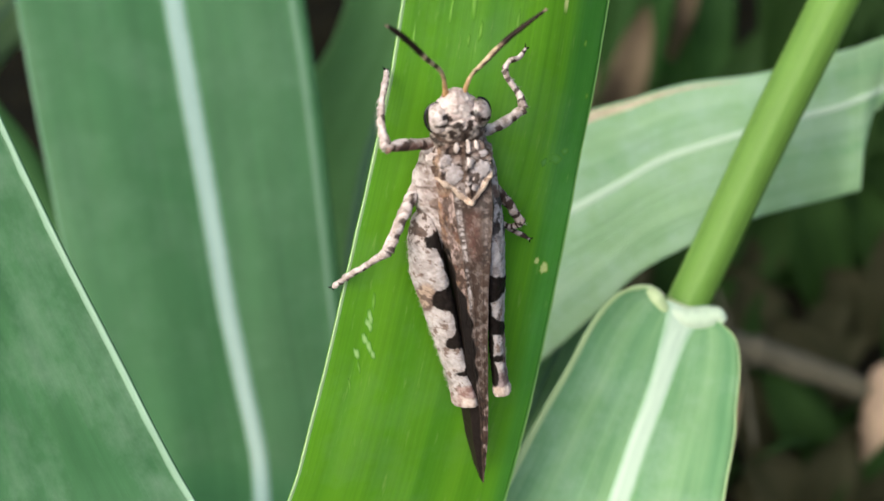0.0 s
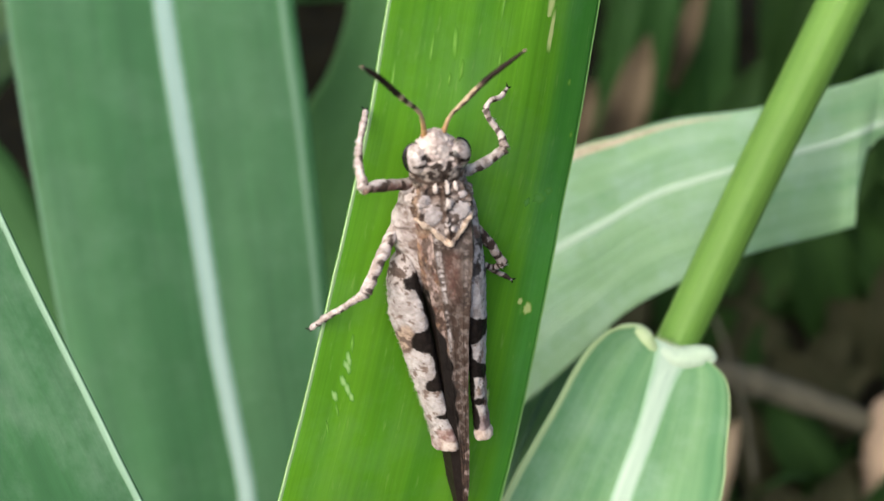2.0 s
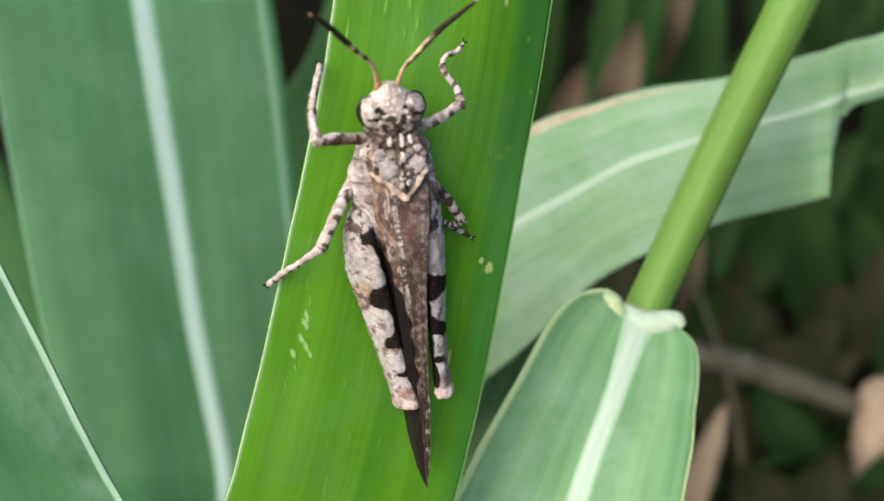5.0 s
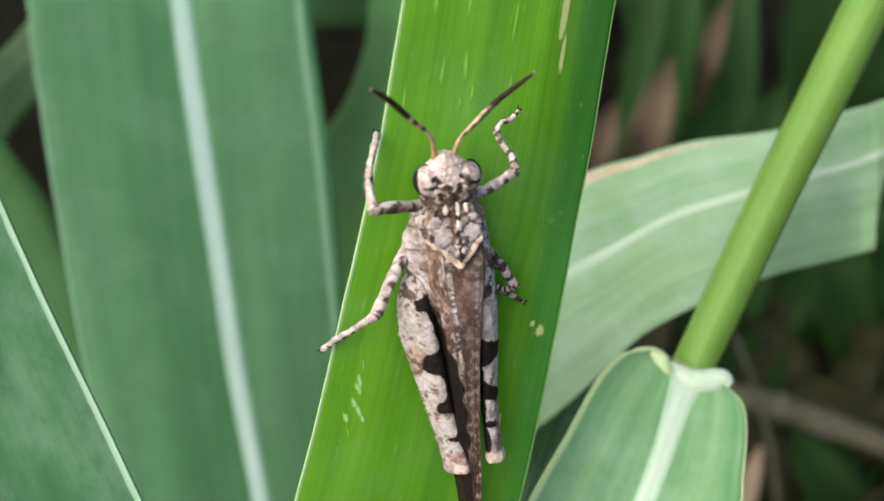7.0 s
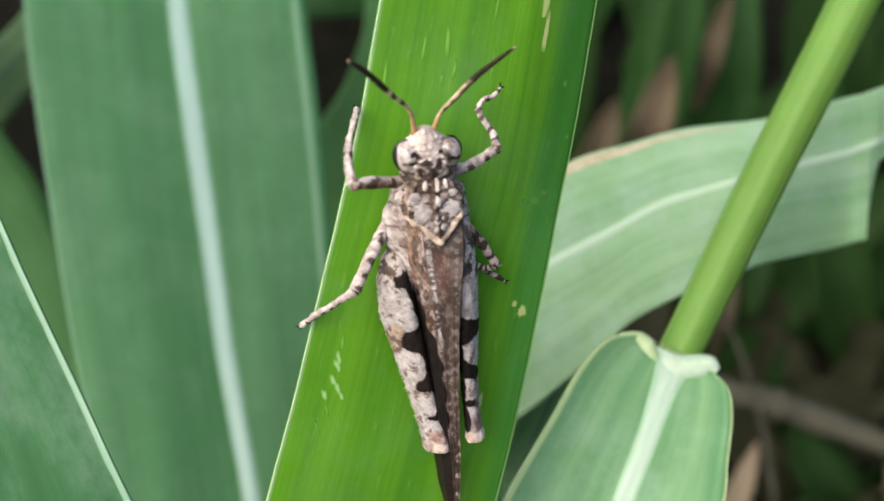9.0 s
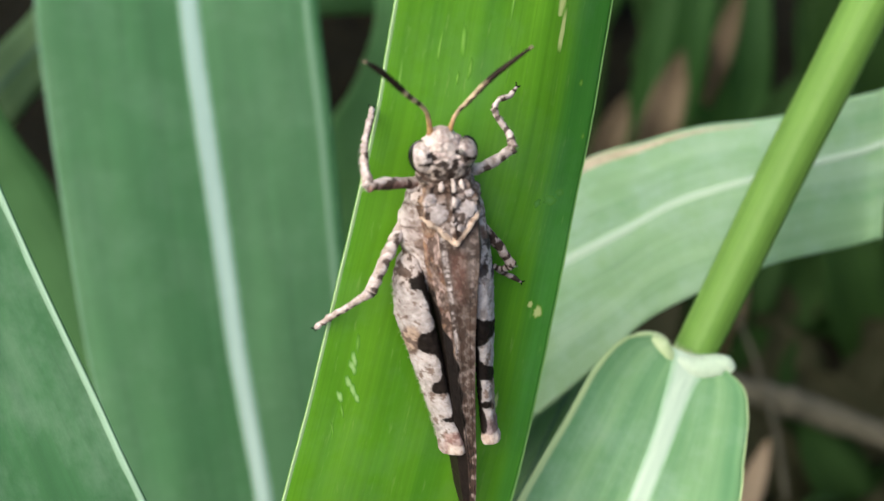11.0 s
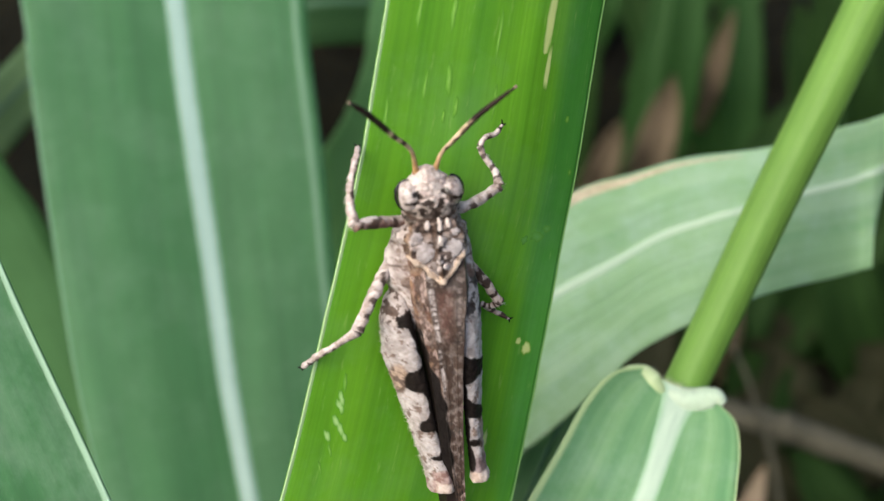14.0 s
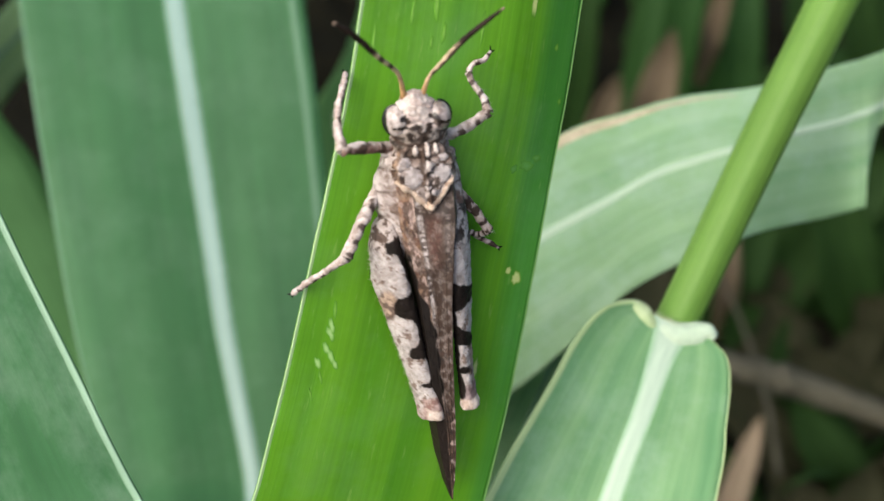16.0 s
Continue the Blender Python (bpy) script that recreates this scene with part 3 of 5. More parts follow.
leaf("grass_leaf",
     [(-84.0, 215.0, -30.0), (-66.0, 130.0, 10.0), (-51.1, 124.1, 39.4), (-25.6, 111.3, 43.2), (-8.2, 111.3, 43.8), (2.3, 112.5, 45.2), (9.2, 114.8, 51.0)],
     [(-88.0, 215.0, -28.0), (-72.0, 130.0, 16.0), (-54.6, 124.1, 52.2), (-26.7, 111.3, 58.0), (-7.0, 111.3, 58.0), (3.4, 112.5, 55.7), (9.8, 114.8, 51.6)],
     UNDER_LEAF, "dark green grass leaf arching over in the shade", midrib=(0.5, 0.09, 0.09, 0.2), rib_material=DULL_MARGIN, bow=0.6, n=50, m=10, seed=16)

# the bitten leaf that comes in from the side
leaf("grass_leaf",
     [(-8.3, 19.4, -12.6), (2.7, 24.4, 2.6), (12.2, 26.5, 9.7), (18.8, 27.2, 12.0), (24.5, 27.7, 13.6), (32.2, 28.0, 14.6), (40.3, 28.6, 16.8), (42.3, 28.8, 17.3), (42.7, 28.8, 17.4), (42.9, 28.8, 17.5), (43.7, 28.9, 17.8), (45.5, 29.1, 18.4), (46.0, 29.1, 18.5), (47.8, 29.2, 18.9), (57.7, 30.5, 21.5), (75.2, 34.6, 25.2), (110.0, 48.0, 28.0), (150.0, 90.0, 0.0), (158.0, 186.0, -60.0)],
     [(-7.4, 18.9, -14.3), (0.1, 17.8, -17.4), (6.4, 18.7, -15.0), (13.3, 20.5, -9.8), (19.1, 22.1, -5.0), (29.9, 24.8, -0.5), (40.3, 31.2, 1.6), (43.7, 32.0, 2.5), (44.2, 32.0, 2.6), (44.2, 31.9, 3.2), (44.3, 31.3, 6.6), (45.1, 31.0, 10.6), (45.6, 31.0, 11.0), (47.6, 30.9, 12.4), (57.7, 32.3, 14.7), (74.8, 35.4, 17.6), (108.1, 48.1, 20.0), (147.0, 90.0, -7.0), (156.0, 186.0, -60.0)],
     FROST_LEAF, "pale green grass leaf with a bitten edge and brown rim", withered=(0.1, 0.27, 0.075), midrib=(((0.0, 0.44), (0.12, 0.42), (0.24, 0.41), (0.31, 0.37), (0.4, 0.35), (1.0, 0.34)), 0.078, 0.07, 0.12), rib_material=GREEN_RIB, n=210, m=40, ripple=0.2, bow=0.5, seed=21,
     virtual=[(-7.4, 18.9, -14.3), (0.1, 17.8, -17.4), (6.4, 18.7, -15.0), (13.3, 20.5, -9.8), (19.1, 22.1, -5.0), (29.9, 24.8, -0.5), (40.3, 31.2, 1.6), (43.7, 32.0, 2.5), (44.2, 32.0, 2.6), (44.4, 32.0, 2.6), (45.3, 32.1, 2.9), (48.3, 32.3, 3.6), (48.8, 32.3, 3.8), (51.2, 32.5, 4.4), (61.3, 33.9, 6.7), (77.1, 36.0, 9.8), (109.1, 48.2, 15.0), (148.0, 90.0, -10.0), (157.0, 186.0, -60.0)])

# the culm with its collar and drooping leaf


culm = thing("grass_culm", (0, 0, 0), "smooth light green grass culm with a drooping leaf at its collar", "grass stem")
part("stem", tube_mesh([(6.4, 146.2, -94.0), (10.7, 38.2, -53.0), (18.15, 17.0, -14.6), (20.9, 13.7, -7.8), (28.15, 13.5, 7.4), (35.45, 13.5, 22.1), (50.5, 14.2, 53.3), (63.4, 18.5, 86.2)], [1.85, 1.85, 1.85, 1.85, 2.0, 2.12, 2.1, 1.7], 90, 40, keel=(-0.12, -1.0, 0.06, 1.6)), STEM, culm)
bm_, rows_ = blade_mesh(
    [(16.4, 10.2, -5.95), (14.0, 9.4, -6.35), (11.7, 9.1, -8.7), (9.35, 8.3, -12.6), (4.6, 6.8, -20.6), (-3.2, 3.8, -36.1), (-3.7, 6.8, -58.4), (0.1, 14.9, -77.2)],
    [(23.2, 11.3, -9.2), (24.5, 11.0, -10.7), (24.6, 10.2, -13.0), (24.0, 9.1, -16.2), (23.0, 7.7, -21.1), (18.1, 4.6, -37.9), (6.7, 7.6, -60.1), (0.7, 15.0, -77.2)],
    bow=-0.6, n=90, m=28, seed=31, ripple=0.4)
rib_ = strip_mesh(rows_, ((0.0, 0.56), (0.06, 0.56), (0.3, 0.55), (1.0, 0.54)), 0.175, 0.08, 0.14, flare=2.9)
edges_ = [strip_mesh(rows_, u, w, w, 0.08) for u, w in ((1.0, 0.02), (0.015, 0.065))]
rows_keep = [([v.co.copy() for v in f], [v.co.copy() for v in g]) for f, g in rows_[:26]]
drooping = part("blade", bm_, PALE_LEAF, culm, "drooping pale green leaf blade")
part("midrib", rib_, WHITE_RIB, drooping, "broad pale midrib")
for e_ in edges_:
    part("margin", e_, SOFT_MARGIN, drooping, "thin pale leaf margin")
part("collar", tube_mesh([(16.9, 11.45, -6.4), (17.5, 11.5, -6.9), (18.1, 11.55, -7.6), (18.9, 11.75, -8.4), (20.2, 11.95, -8.95), (21.5, 12.0, -8.95), (22.4, 12.0, -8.8), (23.1, 11.9, -8.8), (23.6, 11.75, -9.3)], [0.3, 0.5, 0.7, 1.05, 1.25, 1.15, 1.05, 0.9, 0.5], 90, 30, None, 0.04, 5), COLLAR, culm, "pale swollen leaf collar")
part("auricle", tube_mesh([(14.8, 10.25, -6.25), (15.8, 10.6, -6.15), (16.9, 11.0, -6.5), (17.5, 11.1, -7.0), (18.0, 11.2, -7.8), (18.7, 11.3, -8.8)], [0.1, 0.34, 0.68, 0.78, 0.72, 0.4], 60, 22, None, 0.04, 8), AURICLE, culm, "yellow-green flap beside the culm")
leaf("grass_leaf",
     [(13.2, 27.9, -5.3), (8.0, 27.2, -12.4), (3.6, 27.2, -21.2), (0.1, 27.9, -30.0), (0.1, 40.6, -67.8), (3.2, 147.3, -93.0)],
     [(17.7, 27.9, -7.1), (15.0, 27.3, -13.3), (11.5, 27.3, -22.1), (8.0, 27.9, -31.8), (5.2, 40.7, -67.8), (4.8, 147.3, -93.0)],
     PALE_LEAF, "narrow dull green grass leaf in the shade", midrib=(0.5, 0.07, 0.07, 0.2), rib_material=DULL_MARGIN, n=50, m=14, seed=41)

# ---- the grasshopper ----

PINK, BROWN, DARK = (0.28, 0.215, 0.185), (0.10, 0.062, 0.045), (0.0045, 0.0035, 0.003)
TAN, RUST = (0.46, 0.30, 0.16), (0.17, 0.075, 0.045)


def grain(p, scale, seed=0.0):
    """Smooth noise from 0 to 1."""
    return 0.5 + 0.5 * noise.fractal(Vector(p) * scale + Vector((seed, seed * 0.7, 0)), 0.7, 2.1, 4)


def warts(p, scale, seed=0.0):
    """Rounded granules: 1 at their tops, 0 in the joints."""
    d = noise.voronoi(Vector(p) * scale + Vector((seed, 0, seed)))[0]
    return min(1.0, max(0.0, (d[1] - d[0]) * 2.2))


def mottled(p, a, b, scale, low=0.45, high=0.6, seed=0.0):
    return mix(a, b, smooth(low, high, grain(p, scale, seed)))


def sheet(n, k, place, colour, closed=True):
    """A surface place(v, w) with markings colour(v, w, p); v along, w around."""
    bm = bmesh.new()
    lay = bm.loops.layers.float_color.new("marking")
    tint, rings = {}, []
    cols = k if closed else k + 1
    for i in range(n + 1):
        ring = []
        for s in range(cols):
            p = Vector(place(i / n, s / k))
            v = bm.verts.new(p * MM)
            tint[v] = colour(i / n, s / k, p)
            ring.append(v)
        rings.append(ring)
    for i in range(n):
        for s in range(k):
            q = (s + 1) % cols
            bm.faces.new((rings[i][s], rings[i][q], rings[i + 1][q], rings[i + 1][s]))
    if closed:
        bm.faces.new(rings[0][::-1])
        bm.faces.new(rings[-1])
    for f in bm.faces:
        for lo in f.loops:
            lo[lay] = (*tint[lo.vert], 1)
    bmesh.ops.recalc_face_normals(bm, faces=bm.faces)
    return bm


def body_loft(rows, n, k, colour, rough=0.0, size=2.0, lean=(0.0, 1.0), seed=0.0, square=1.0):
    """A body along y through rows (y, cx, cz, half height, half thickness); lean is the direction of its height in x, z."""
    y0, y1 = rows[0][0], rows[-1][0]
    ex, ez = lean
    ln = math.hypot(ex, ez)
    ex, ez = ex / ln, ez / ln

    def place(v, w):
        y = y0 + (y1 - y0) * v
        cx, cz, hh, ht = section(rows, y)
        a = 2 * math.pi * w
        c, d = math.cos(a), math.sin(a)
        c, d = math.copysign(abs(c) ** square, c), math.copysign(abs(d) ** square, d)
        p = Vector((cx + ex * hh * c + ez * ht * d, y, cz + ez * hh * c - ex * ht * d))
        if rough:
            g = rough * (warts(p, size, seed) - 0.5) + rough * 0.6 * (grain(p, size * 0.5, seed) - 0.5)
            p += Vector((ex * c + ez * d, 0, ez * c - ex * d)) * g
        return p
    return sheet(n, k, place, colour)


def midline(y):
    return -0.22 + 0.011 * y


def blob(cx, cy, cz, rx, ry, rz, colour, n=40, k=48, rough=0.0):
    """An egg with markings, radii along x, y, z."""
    def place(v, w):
        a, b = math.pi * (0.001 + 0.998 * v), 2 * math.pi * w
        o = Vector((math.sin(a) * math.cos(b), math.cos(a), math.sin(a) * math.sin(b)))
        g = 1 + rough * (grain(Vector((cx, cy, cz)) + o * 0.6, 2.2, cx) - 0.5)
        return (cx + rx * o.x * g, cy + ry * o.y * g, cz + rz * o.z * g)
    return sheet(n, k, place, colour)


def hairs(points, length, count, colour, seed):
    """A fringe of fine hairs that stand off a run of points (place, outward way)."""
    rnd = random.Random(seed)
    bm = bmesh.new()
    lay = bm.loops.layers.float_color.new("marking")
    for _ in range(count):
        i = rnd.randrange(len(points) - 1)
        (p, d), (q, _d) = points[i], points[i + 1]
        o = Vector(p).lerp(Vector(q), rnd.random())
        way = (Vector(d) + Vector((rnd.uniform(-0.4, 0.4), rnd.uniform(-0.6, 0.6), rnd.uniform(-0.4, 0.4)))).normalized() * length * rnd.uniform(0.5, 1.1)
        side = way.orthogonal().normalized() * 0.02
        up = way.cross(side).normalized() * 0.02
        base = [bm.verts.new((o + v) * MM) for v in (side, up, -side - up)]
        top = bm.verts.new((o + way) * MM)
        for k in range(3):
            f = bm.faces.new((base[k], base[(k + 1) % 3], top))
            for lo in f.loops:
                lo[lay] = (*colour, 1)
    return bm


def make_grasshopper():
    hopper = new("grasshopper")
    axes = Matrix(((0.9773, -0.0884, 0.1924), (0.1543, -0.3250, -0.9330), (0.1450, 0.9416, -0.3040))).to_4x4()
    hopper.matrix_world = TILT @ Matrix.Translation(Vector((-0.481, -9.683, 2.526)) * MM) @ axes @ Matrix.Diagonal((0.99, 0.961, 0.92, 1))
    tagged(hopper, "mottled grey-brown grasshopper with black-and-white banded legs on a leaf", "grasshopper")

    # thorax and abdomen
    def body_colour(v, w, p):
        c = mottled(p, (0.31, 0.265, 0.25), (0.45, 0.405, 0.39), 0.9, 0.34, 0.5)
        c = mix(mix(BROWN, PINK, 0.45), c, smooth(0.0, 0.12, warts(p, 0.8, 3)))
        c = mix(c, mix(BROWN, RUST, 0.4), 0.75 * smooth(0.52, 0.6, grain(p, 1.2, 5)) * smooth(-2.35, -1.9, p.x))
        c = mix(c, mix(BROWN, DARK, 0.5), 0.85 * smooth(0.47, 0.53, grain(p, 1.0, 15)) * smooth(0.3, -0.9, p.y))
        for y in (2.35, 1.0, -0.35):  # dark joints between the side plates
            c = mix(c, mix(BROWN, DARK, 0.25), 0.85 * smooth(0.14, 0.05, abs(p.y - y + 0.25 * (grain(p, 0.8, 27) - 0.5))) * smooth(0.35, 0.55, grain(p, 0.9, 61)))
        c = mix(c, mix(BROWN, PINK, 0.3), 0.75 * smooth(0.57, 0.62, grain(p, 1.5, 47)) * smooth(-3.2, -2.4, p.x))
        return mix(c, DARK, 0.98 * smooth(-2.6, -4.2, p.y))
    part("abdomen", body_loft([(3.9, -0.3, 2.3, 0.9, 1.5), (3.0, -0.4, 2.3, 1.6, 2.2), (1.3, -0.5, 2.3, 1.8, 2.85), (0, -0.5, 2.35, 1.8, 2.9), (-1.6, -0.45, 2.4, 1.75, 2.65), (-4, -0.4, 2.4, 1.5, 1.9), (-8, -0.35, 2.2, 1.1, 1.0), (-12, -0.4, 2.1, 0.85, 0.7), (-17, -0.5, 2.3, 0.5, 0.45), (-18.5, -0.5, 2.4, 0.1, 0.1)], 170, 90, body_colour, 0.11, 1.2, seed=3), SHELL, hopper, "mottled pale thorax and dark abdomen")

    # dark blots on the head and eyes: x, y, half sizes
    blots = ((-1.22, 5.78, 0.24, 0.15), (-1.0, 5.62, 0.16, 0.15), (-1.4, 5.26, 0.42, 0.13), (-0.58, 5.22, 0.3, 0.17), (-0.34, 5.1, 0.16, 0.2), (0.62, 5.76, 0.2, 0.17), (0.84, 5.52, 0.16, 0.16), (1.2, 5.32, 0.42, 0.12), (0.26, 5.05, 0.22, 0.27), (-0.1, 4.5, 0.26, 0.3), (-0.85, 4.62, 0.22, 0.16))
    # the dark hind rim of the head: x, y
    arc = [(-2.1, 5.0), (-1.9, 4.66), (-1.62, 4.32), (-1.15, 4.1), (-0.3, 3.97), (0.62, 4.08), (1.1, 4.32), (1.42, 4.75)]

    def blotted(p):
        n1, n2 = 0.3 * (grain(p, 2.4, 33) - 0.5), 0.3 * (grain(p, 2.4, 71) - 0.5)
        return max(smooth(1.12, 0.9, math.hypot((p.x + n1 - x) / (1.2 * a), (p.y + n2 - y) / (1.35 * b))) for x, y, a, b in blots)

    # head
    def head_colour(v, w, p):
        c = mottled(p, (0.42, 0.345, 0.32), (0.56, 0.495, 0.46), 1.3, 0.34, 0.5, 3)
        c = mix(mix(PINK, c, 0.6), c, smooth(0.05, 0.25, warts(p, 2.0, 1)))
        if p.y < 5.7:
            mask = smooth(5.08, 4.86, p.y + 0.3 * (grain(p, 1.6, 4) - 0.5))
            streak = smooth(0.46, 0.52, grain((p.x * 1.8, p.y * 1.1, 0), 1.5, 12))
            c = mix(c, mix((0.04, 0.03, 0.025), (0.27, 0.23, 0.20), streak), 0.95 * mask)
            line = abs(p.y - section(arc, p.x)[0] + 0.1 * (grain(p, 2.0, 77) - 0.5))
            c = mix(c, mix(DARK, BROWN, 0.5), 0.92 * smooth(0.2, 0.1, line) * smooth(1.6, 1.4, p.x))
            c = mix(c, mottled(p, BROWN, PINK, 1.8, 0.4, 0.55), 0.8 * smooth(3.95, 3.8, p.y) * smooth(-1.9, -1.5, p.x))
        return mix(c, mix(DARK, BROWN, 0.2), 0.96 * blotted(p))
    head = part("head", body_loft([(3.4, -0.2, 3.2, 1.5, 1.5), (4.2, -0.22, 3.3, 1.6, 1.75), (5.0, -0.25, 3.4, 1.6, 1.85), (5.9, -0.3, 3.5, 1.5, 1.6), (6.5, -0.32, 3.65, 1.3, 1.25), (6.95, -0.35, 3.85, 0.95, 0.85), (7.3, -0.37, 4.05, 0.6, 0.5), (7.46, -0.37, 4.15, 0.25, 0.22), (7.5, -0.37, 4.15, 0.04, 0.04)], 110, 110, head_colour, 0.13, 1.9, seed=4), SHELL, hopper, "pale granular head with dark bars behind")

    for side, cx, cy, ry in ((-1, -1.5, 5.62, 1.0), (1, 1.02, 5.6, 0.95)):
        def eye_colour(v, w, p, side=side, cx=cx, cy=cy):
            c = mottled(p, (0.42, 0.365, 0.35), (0.58, 0.52, 0.495), 1.9, 0.36, 0.54, 2 * side) if side < 0 else mottled(p, (0.17, 0.14, 0.135), (0.38, 0.33, 0.32), 2.2, 0.42, 0.54, 2)
            c = mix(c, PINK, 0.7 * smooth(0.1, 0.3, warts(p, 2.2, 3)) * smooth(0.5, 0.56, grain(p, 2.0, 31)))
            bar = smooth(0.45, 0.7, math.sin((p.y - cy) * 7.0 + 1.5 * side * (p.x - cx) + 3.4) + 0.9 * (grain(p, 1.6, 6) - 0.5)) * smooth(0.12, -0.08, p.y - cy) * smooth(0.5, 0.25, side * (p.x - cx))
            spot = smooth(0.58, 0.63, grain(p, 2.4, 9 + side)) * smooth(0.3, -0.1, side * (p.x - cx))
            rim = smooth(0.60, 0.70, side * (p.x - cx) + 0.30 * (4.3 - p.z)) * smooth(1.05, 0.9, abs(p.y - cy))
            return mix(c, mix(DARK, BROWN, 0.12), min(1.0, max(0.25 * bar, 0.6 * spot if side > 0 else 0.0, 0.97 * blotted(p), rim)))
        ring = [(cx + 0.8 * math.cos(radians(d)) , cy + (ry + 0.03) * math.sin(radians(d)), 3.95 - 0.25 * side * math.cos(radians(d))) for d in range(-95 + (180 if side < 0 else 0), 100 + (180 if side < 0 else 0), 15)]
        part("eye_rim", tube_mesh(ring, [0.03, 0.08, 0.12, 0.13, 0.12, 0.08], 40, 8, lambda v, a, p: DARK), EYE_SHELL, head, "thin black rim round the eye")
        part("eye", blob(cx, cy, 4.0, 0.8, ry, 0.96, eye_colour, 56, 64), EYE_SHELL, head, "pale marbled eye with a dark rim")

    # feelers
    def feeler_colour(v, o, p):
        side = p.x > 0
        c = mix((0.50, 0.30, 0.13), (0.52, 0.41, 0.27), smooth(0.0, 0.4, v))
        band = 0.5 + 0.5 * math.sin(v * 52 + 2.0 * grain(p, 0.9, 5))
        low = smooth(-0.25, 0.35, o.dot(Vector((0.6, -0.75, 0.25))) + 0.7 * (band - 0.5)) if side else smooth(0.45, 0.7, band + 0.3 * (grain(p, 1.5, 3) - 0.5))
        c = mix(c, mix(DARK, BROWN, 0.5), smooth(0.24, 0.36, v) * low * 0.95)
        edge = 0.66 if side else 0.54
        c = mix(c, mix(DARK, BROWN, 0.2), smooth(edge - 0.03, edge + 0.06, v + 0.1 * (grain(p, 1.5, 44) - 0.5)))
        return mix(c, (0.30, 0.22, 0.17), smooth(0.975, 0.99, v))
    for pts in ([(-0.95, 7.1, 4.1), (-1.32, 8.76, 5.3), (-2.43, 10.01, 6.7), (-3.84, 11.65, 8.1), (-4.9, 12.6, 9.0)],
                [(0.16, 6.95, 4.1), (0.55, 8.13, 4.7), (1.34, 9.01, 5.2), (2.85, 10.48, 5.9), (5.07, 12.03, 6.6)]):
        part("antenna", tube_mesh(pts, [0.19, 0.14, 0.13, 0.155, 0.185, 0.19, 0.17, 0.08], 120, 12, feeler_colour, 0.14, 2, ways=True), SHELL, head, "tan antenna with a black tip")
        x, y, z = pts[0]
        part("antenna_socket", blob(x, y - 0.05, z - 0.1, 0.27, 0.25, 0.27, lambda v, w, p: mix(RUST, TAN, 0.4), 12, 16), SHELL, head, "rust-brown antenna socket")

    # pronotum: a saddle with a flat top that ends in a point, a keel and granules
    def saddle(v, w):
        a = 2 * w - 1
        k = min(1.0, abs(a) / 0.5)
        last = -0.18 + 1.78 * k ** 1.05 + (0.25 * smooth(0.5, 1.0, abs(a))) + 0.07 * math.sin(abs(a) * 48)
        y = 4.0 + (last - 4.0) * v
        wd = section([(4.0, 0.62), (3.4, 0.78), (2.8, 0.98), (1.5, 1.0), (-0.3, 1.0)], y)[0]
        sgn = math.copysign(1.0, a)
        b = max(0.0, (abs(a) - 0.5) / 0.5)
        p = Vector((midline(y) + 0.15 * smooth(2, 0, y) + sgn * (1.62 * k * wd + 0.8 * b ** 0.7), y, 4.85 - 0.3 * k * k - 2.5 * b))
        out = Vector((sgn * (0.25 * k + b), 0, 1 - 0.8 * b)).normalized()
        keel = 0.26 * max(0.0, 1 - abs(a) * 14) * (1 - 0.9 * max(0.0, 1 - abs(y - 3.15) / 0.18))
        crease = -0.2 * max(0.0, 1 - abs(y - 2.45) / 0.14) * smooth(0.04, 0.1, abs(a))
        crease -= 0.18 * max(0.0, 1 - abs(y - 3.2) / 0.12) * smooth(0.04, 0.1, abs(a))
        shoulder = 0.14 * max(0.0, 1 - abs(abs(a) - 0.5) / 0.06)
        g = 0.16 * (warts(p, 1.0, 2) - 0.5) + 0.07 * (warts(p, 2.4, 5) - 0.5)
        return p + out * (keel + crease + shoulder + g)

    def saddle_colour(v, w, p):
        a = abs(2 * w - 1)
        c = mottled(p, (0.25, 0.21, 0.195), (0.43, 0.375, 0.355), 0.9, 0.36, 0.52, 6)
        c = mix(mix(BROWN, DARK, 0.25), c, smooth(0.02, 0.17, warts(p, 1.0, 2)))
        c = mix(c, mottled(p, BROWN, (0.30, 0.20, 0.135), 2.0, 0.4, 0.6), 0.9 * smooth(0.44, 0.52, grain(p, 1.1, 3)) * smooth(0.42, 0.55, a) * smooth(0.9, 0.7, a))
        c = mix(c, mix(DARK, BROWN, 0.6), 0.85 * smooth(0.56, 0.62, grain(p, 1.5, 11)))
        c = mix(c, mottled(p, mix(DARK, BROWN, 0.45), mix(BROWN, PINK, 0.45), 1.4, 0.42, 0.58, 29), 0.85 * smooth(2.75, 3.05, p.y + 0.5 * (grain(p, 1.3, 66) - 0.5)) * smooth(0.62, 0.48, a))
        c = mix(c, mix(DARK, BROWN, 0.7), 0.85 * smooth(0.34, 0.2, abs(p.x - midline(p.y) - 0.2)) * smooth(1.0, 0.6, p.y) * smooth(0.36, 0.46, grain(p, 1.5, 81)))
        line = max(0.0, 1 - abs(a - 0.07) / 0.06) * smooth(1.9, 2.4, p.y)
        c = mix(c, mix(DARK, BROWN, 0.6), 0.85 * min(1.0, line * 1.5))
        return mix(c, (0.44, 0.345, 0.27), smooth(0.92, 0.935, v) * smooth(0.66, 0.6, a))
    prono = part("pronotum", sheet(130, 170, saddle, saddle_colour, False), SHELL, hopper, "granular grey pronotum with a cream hind edge")
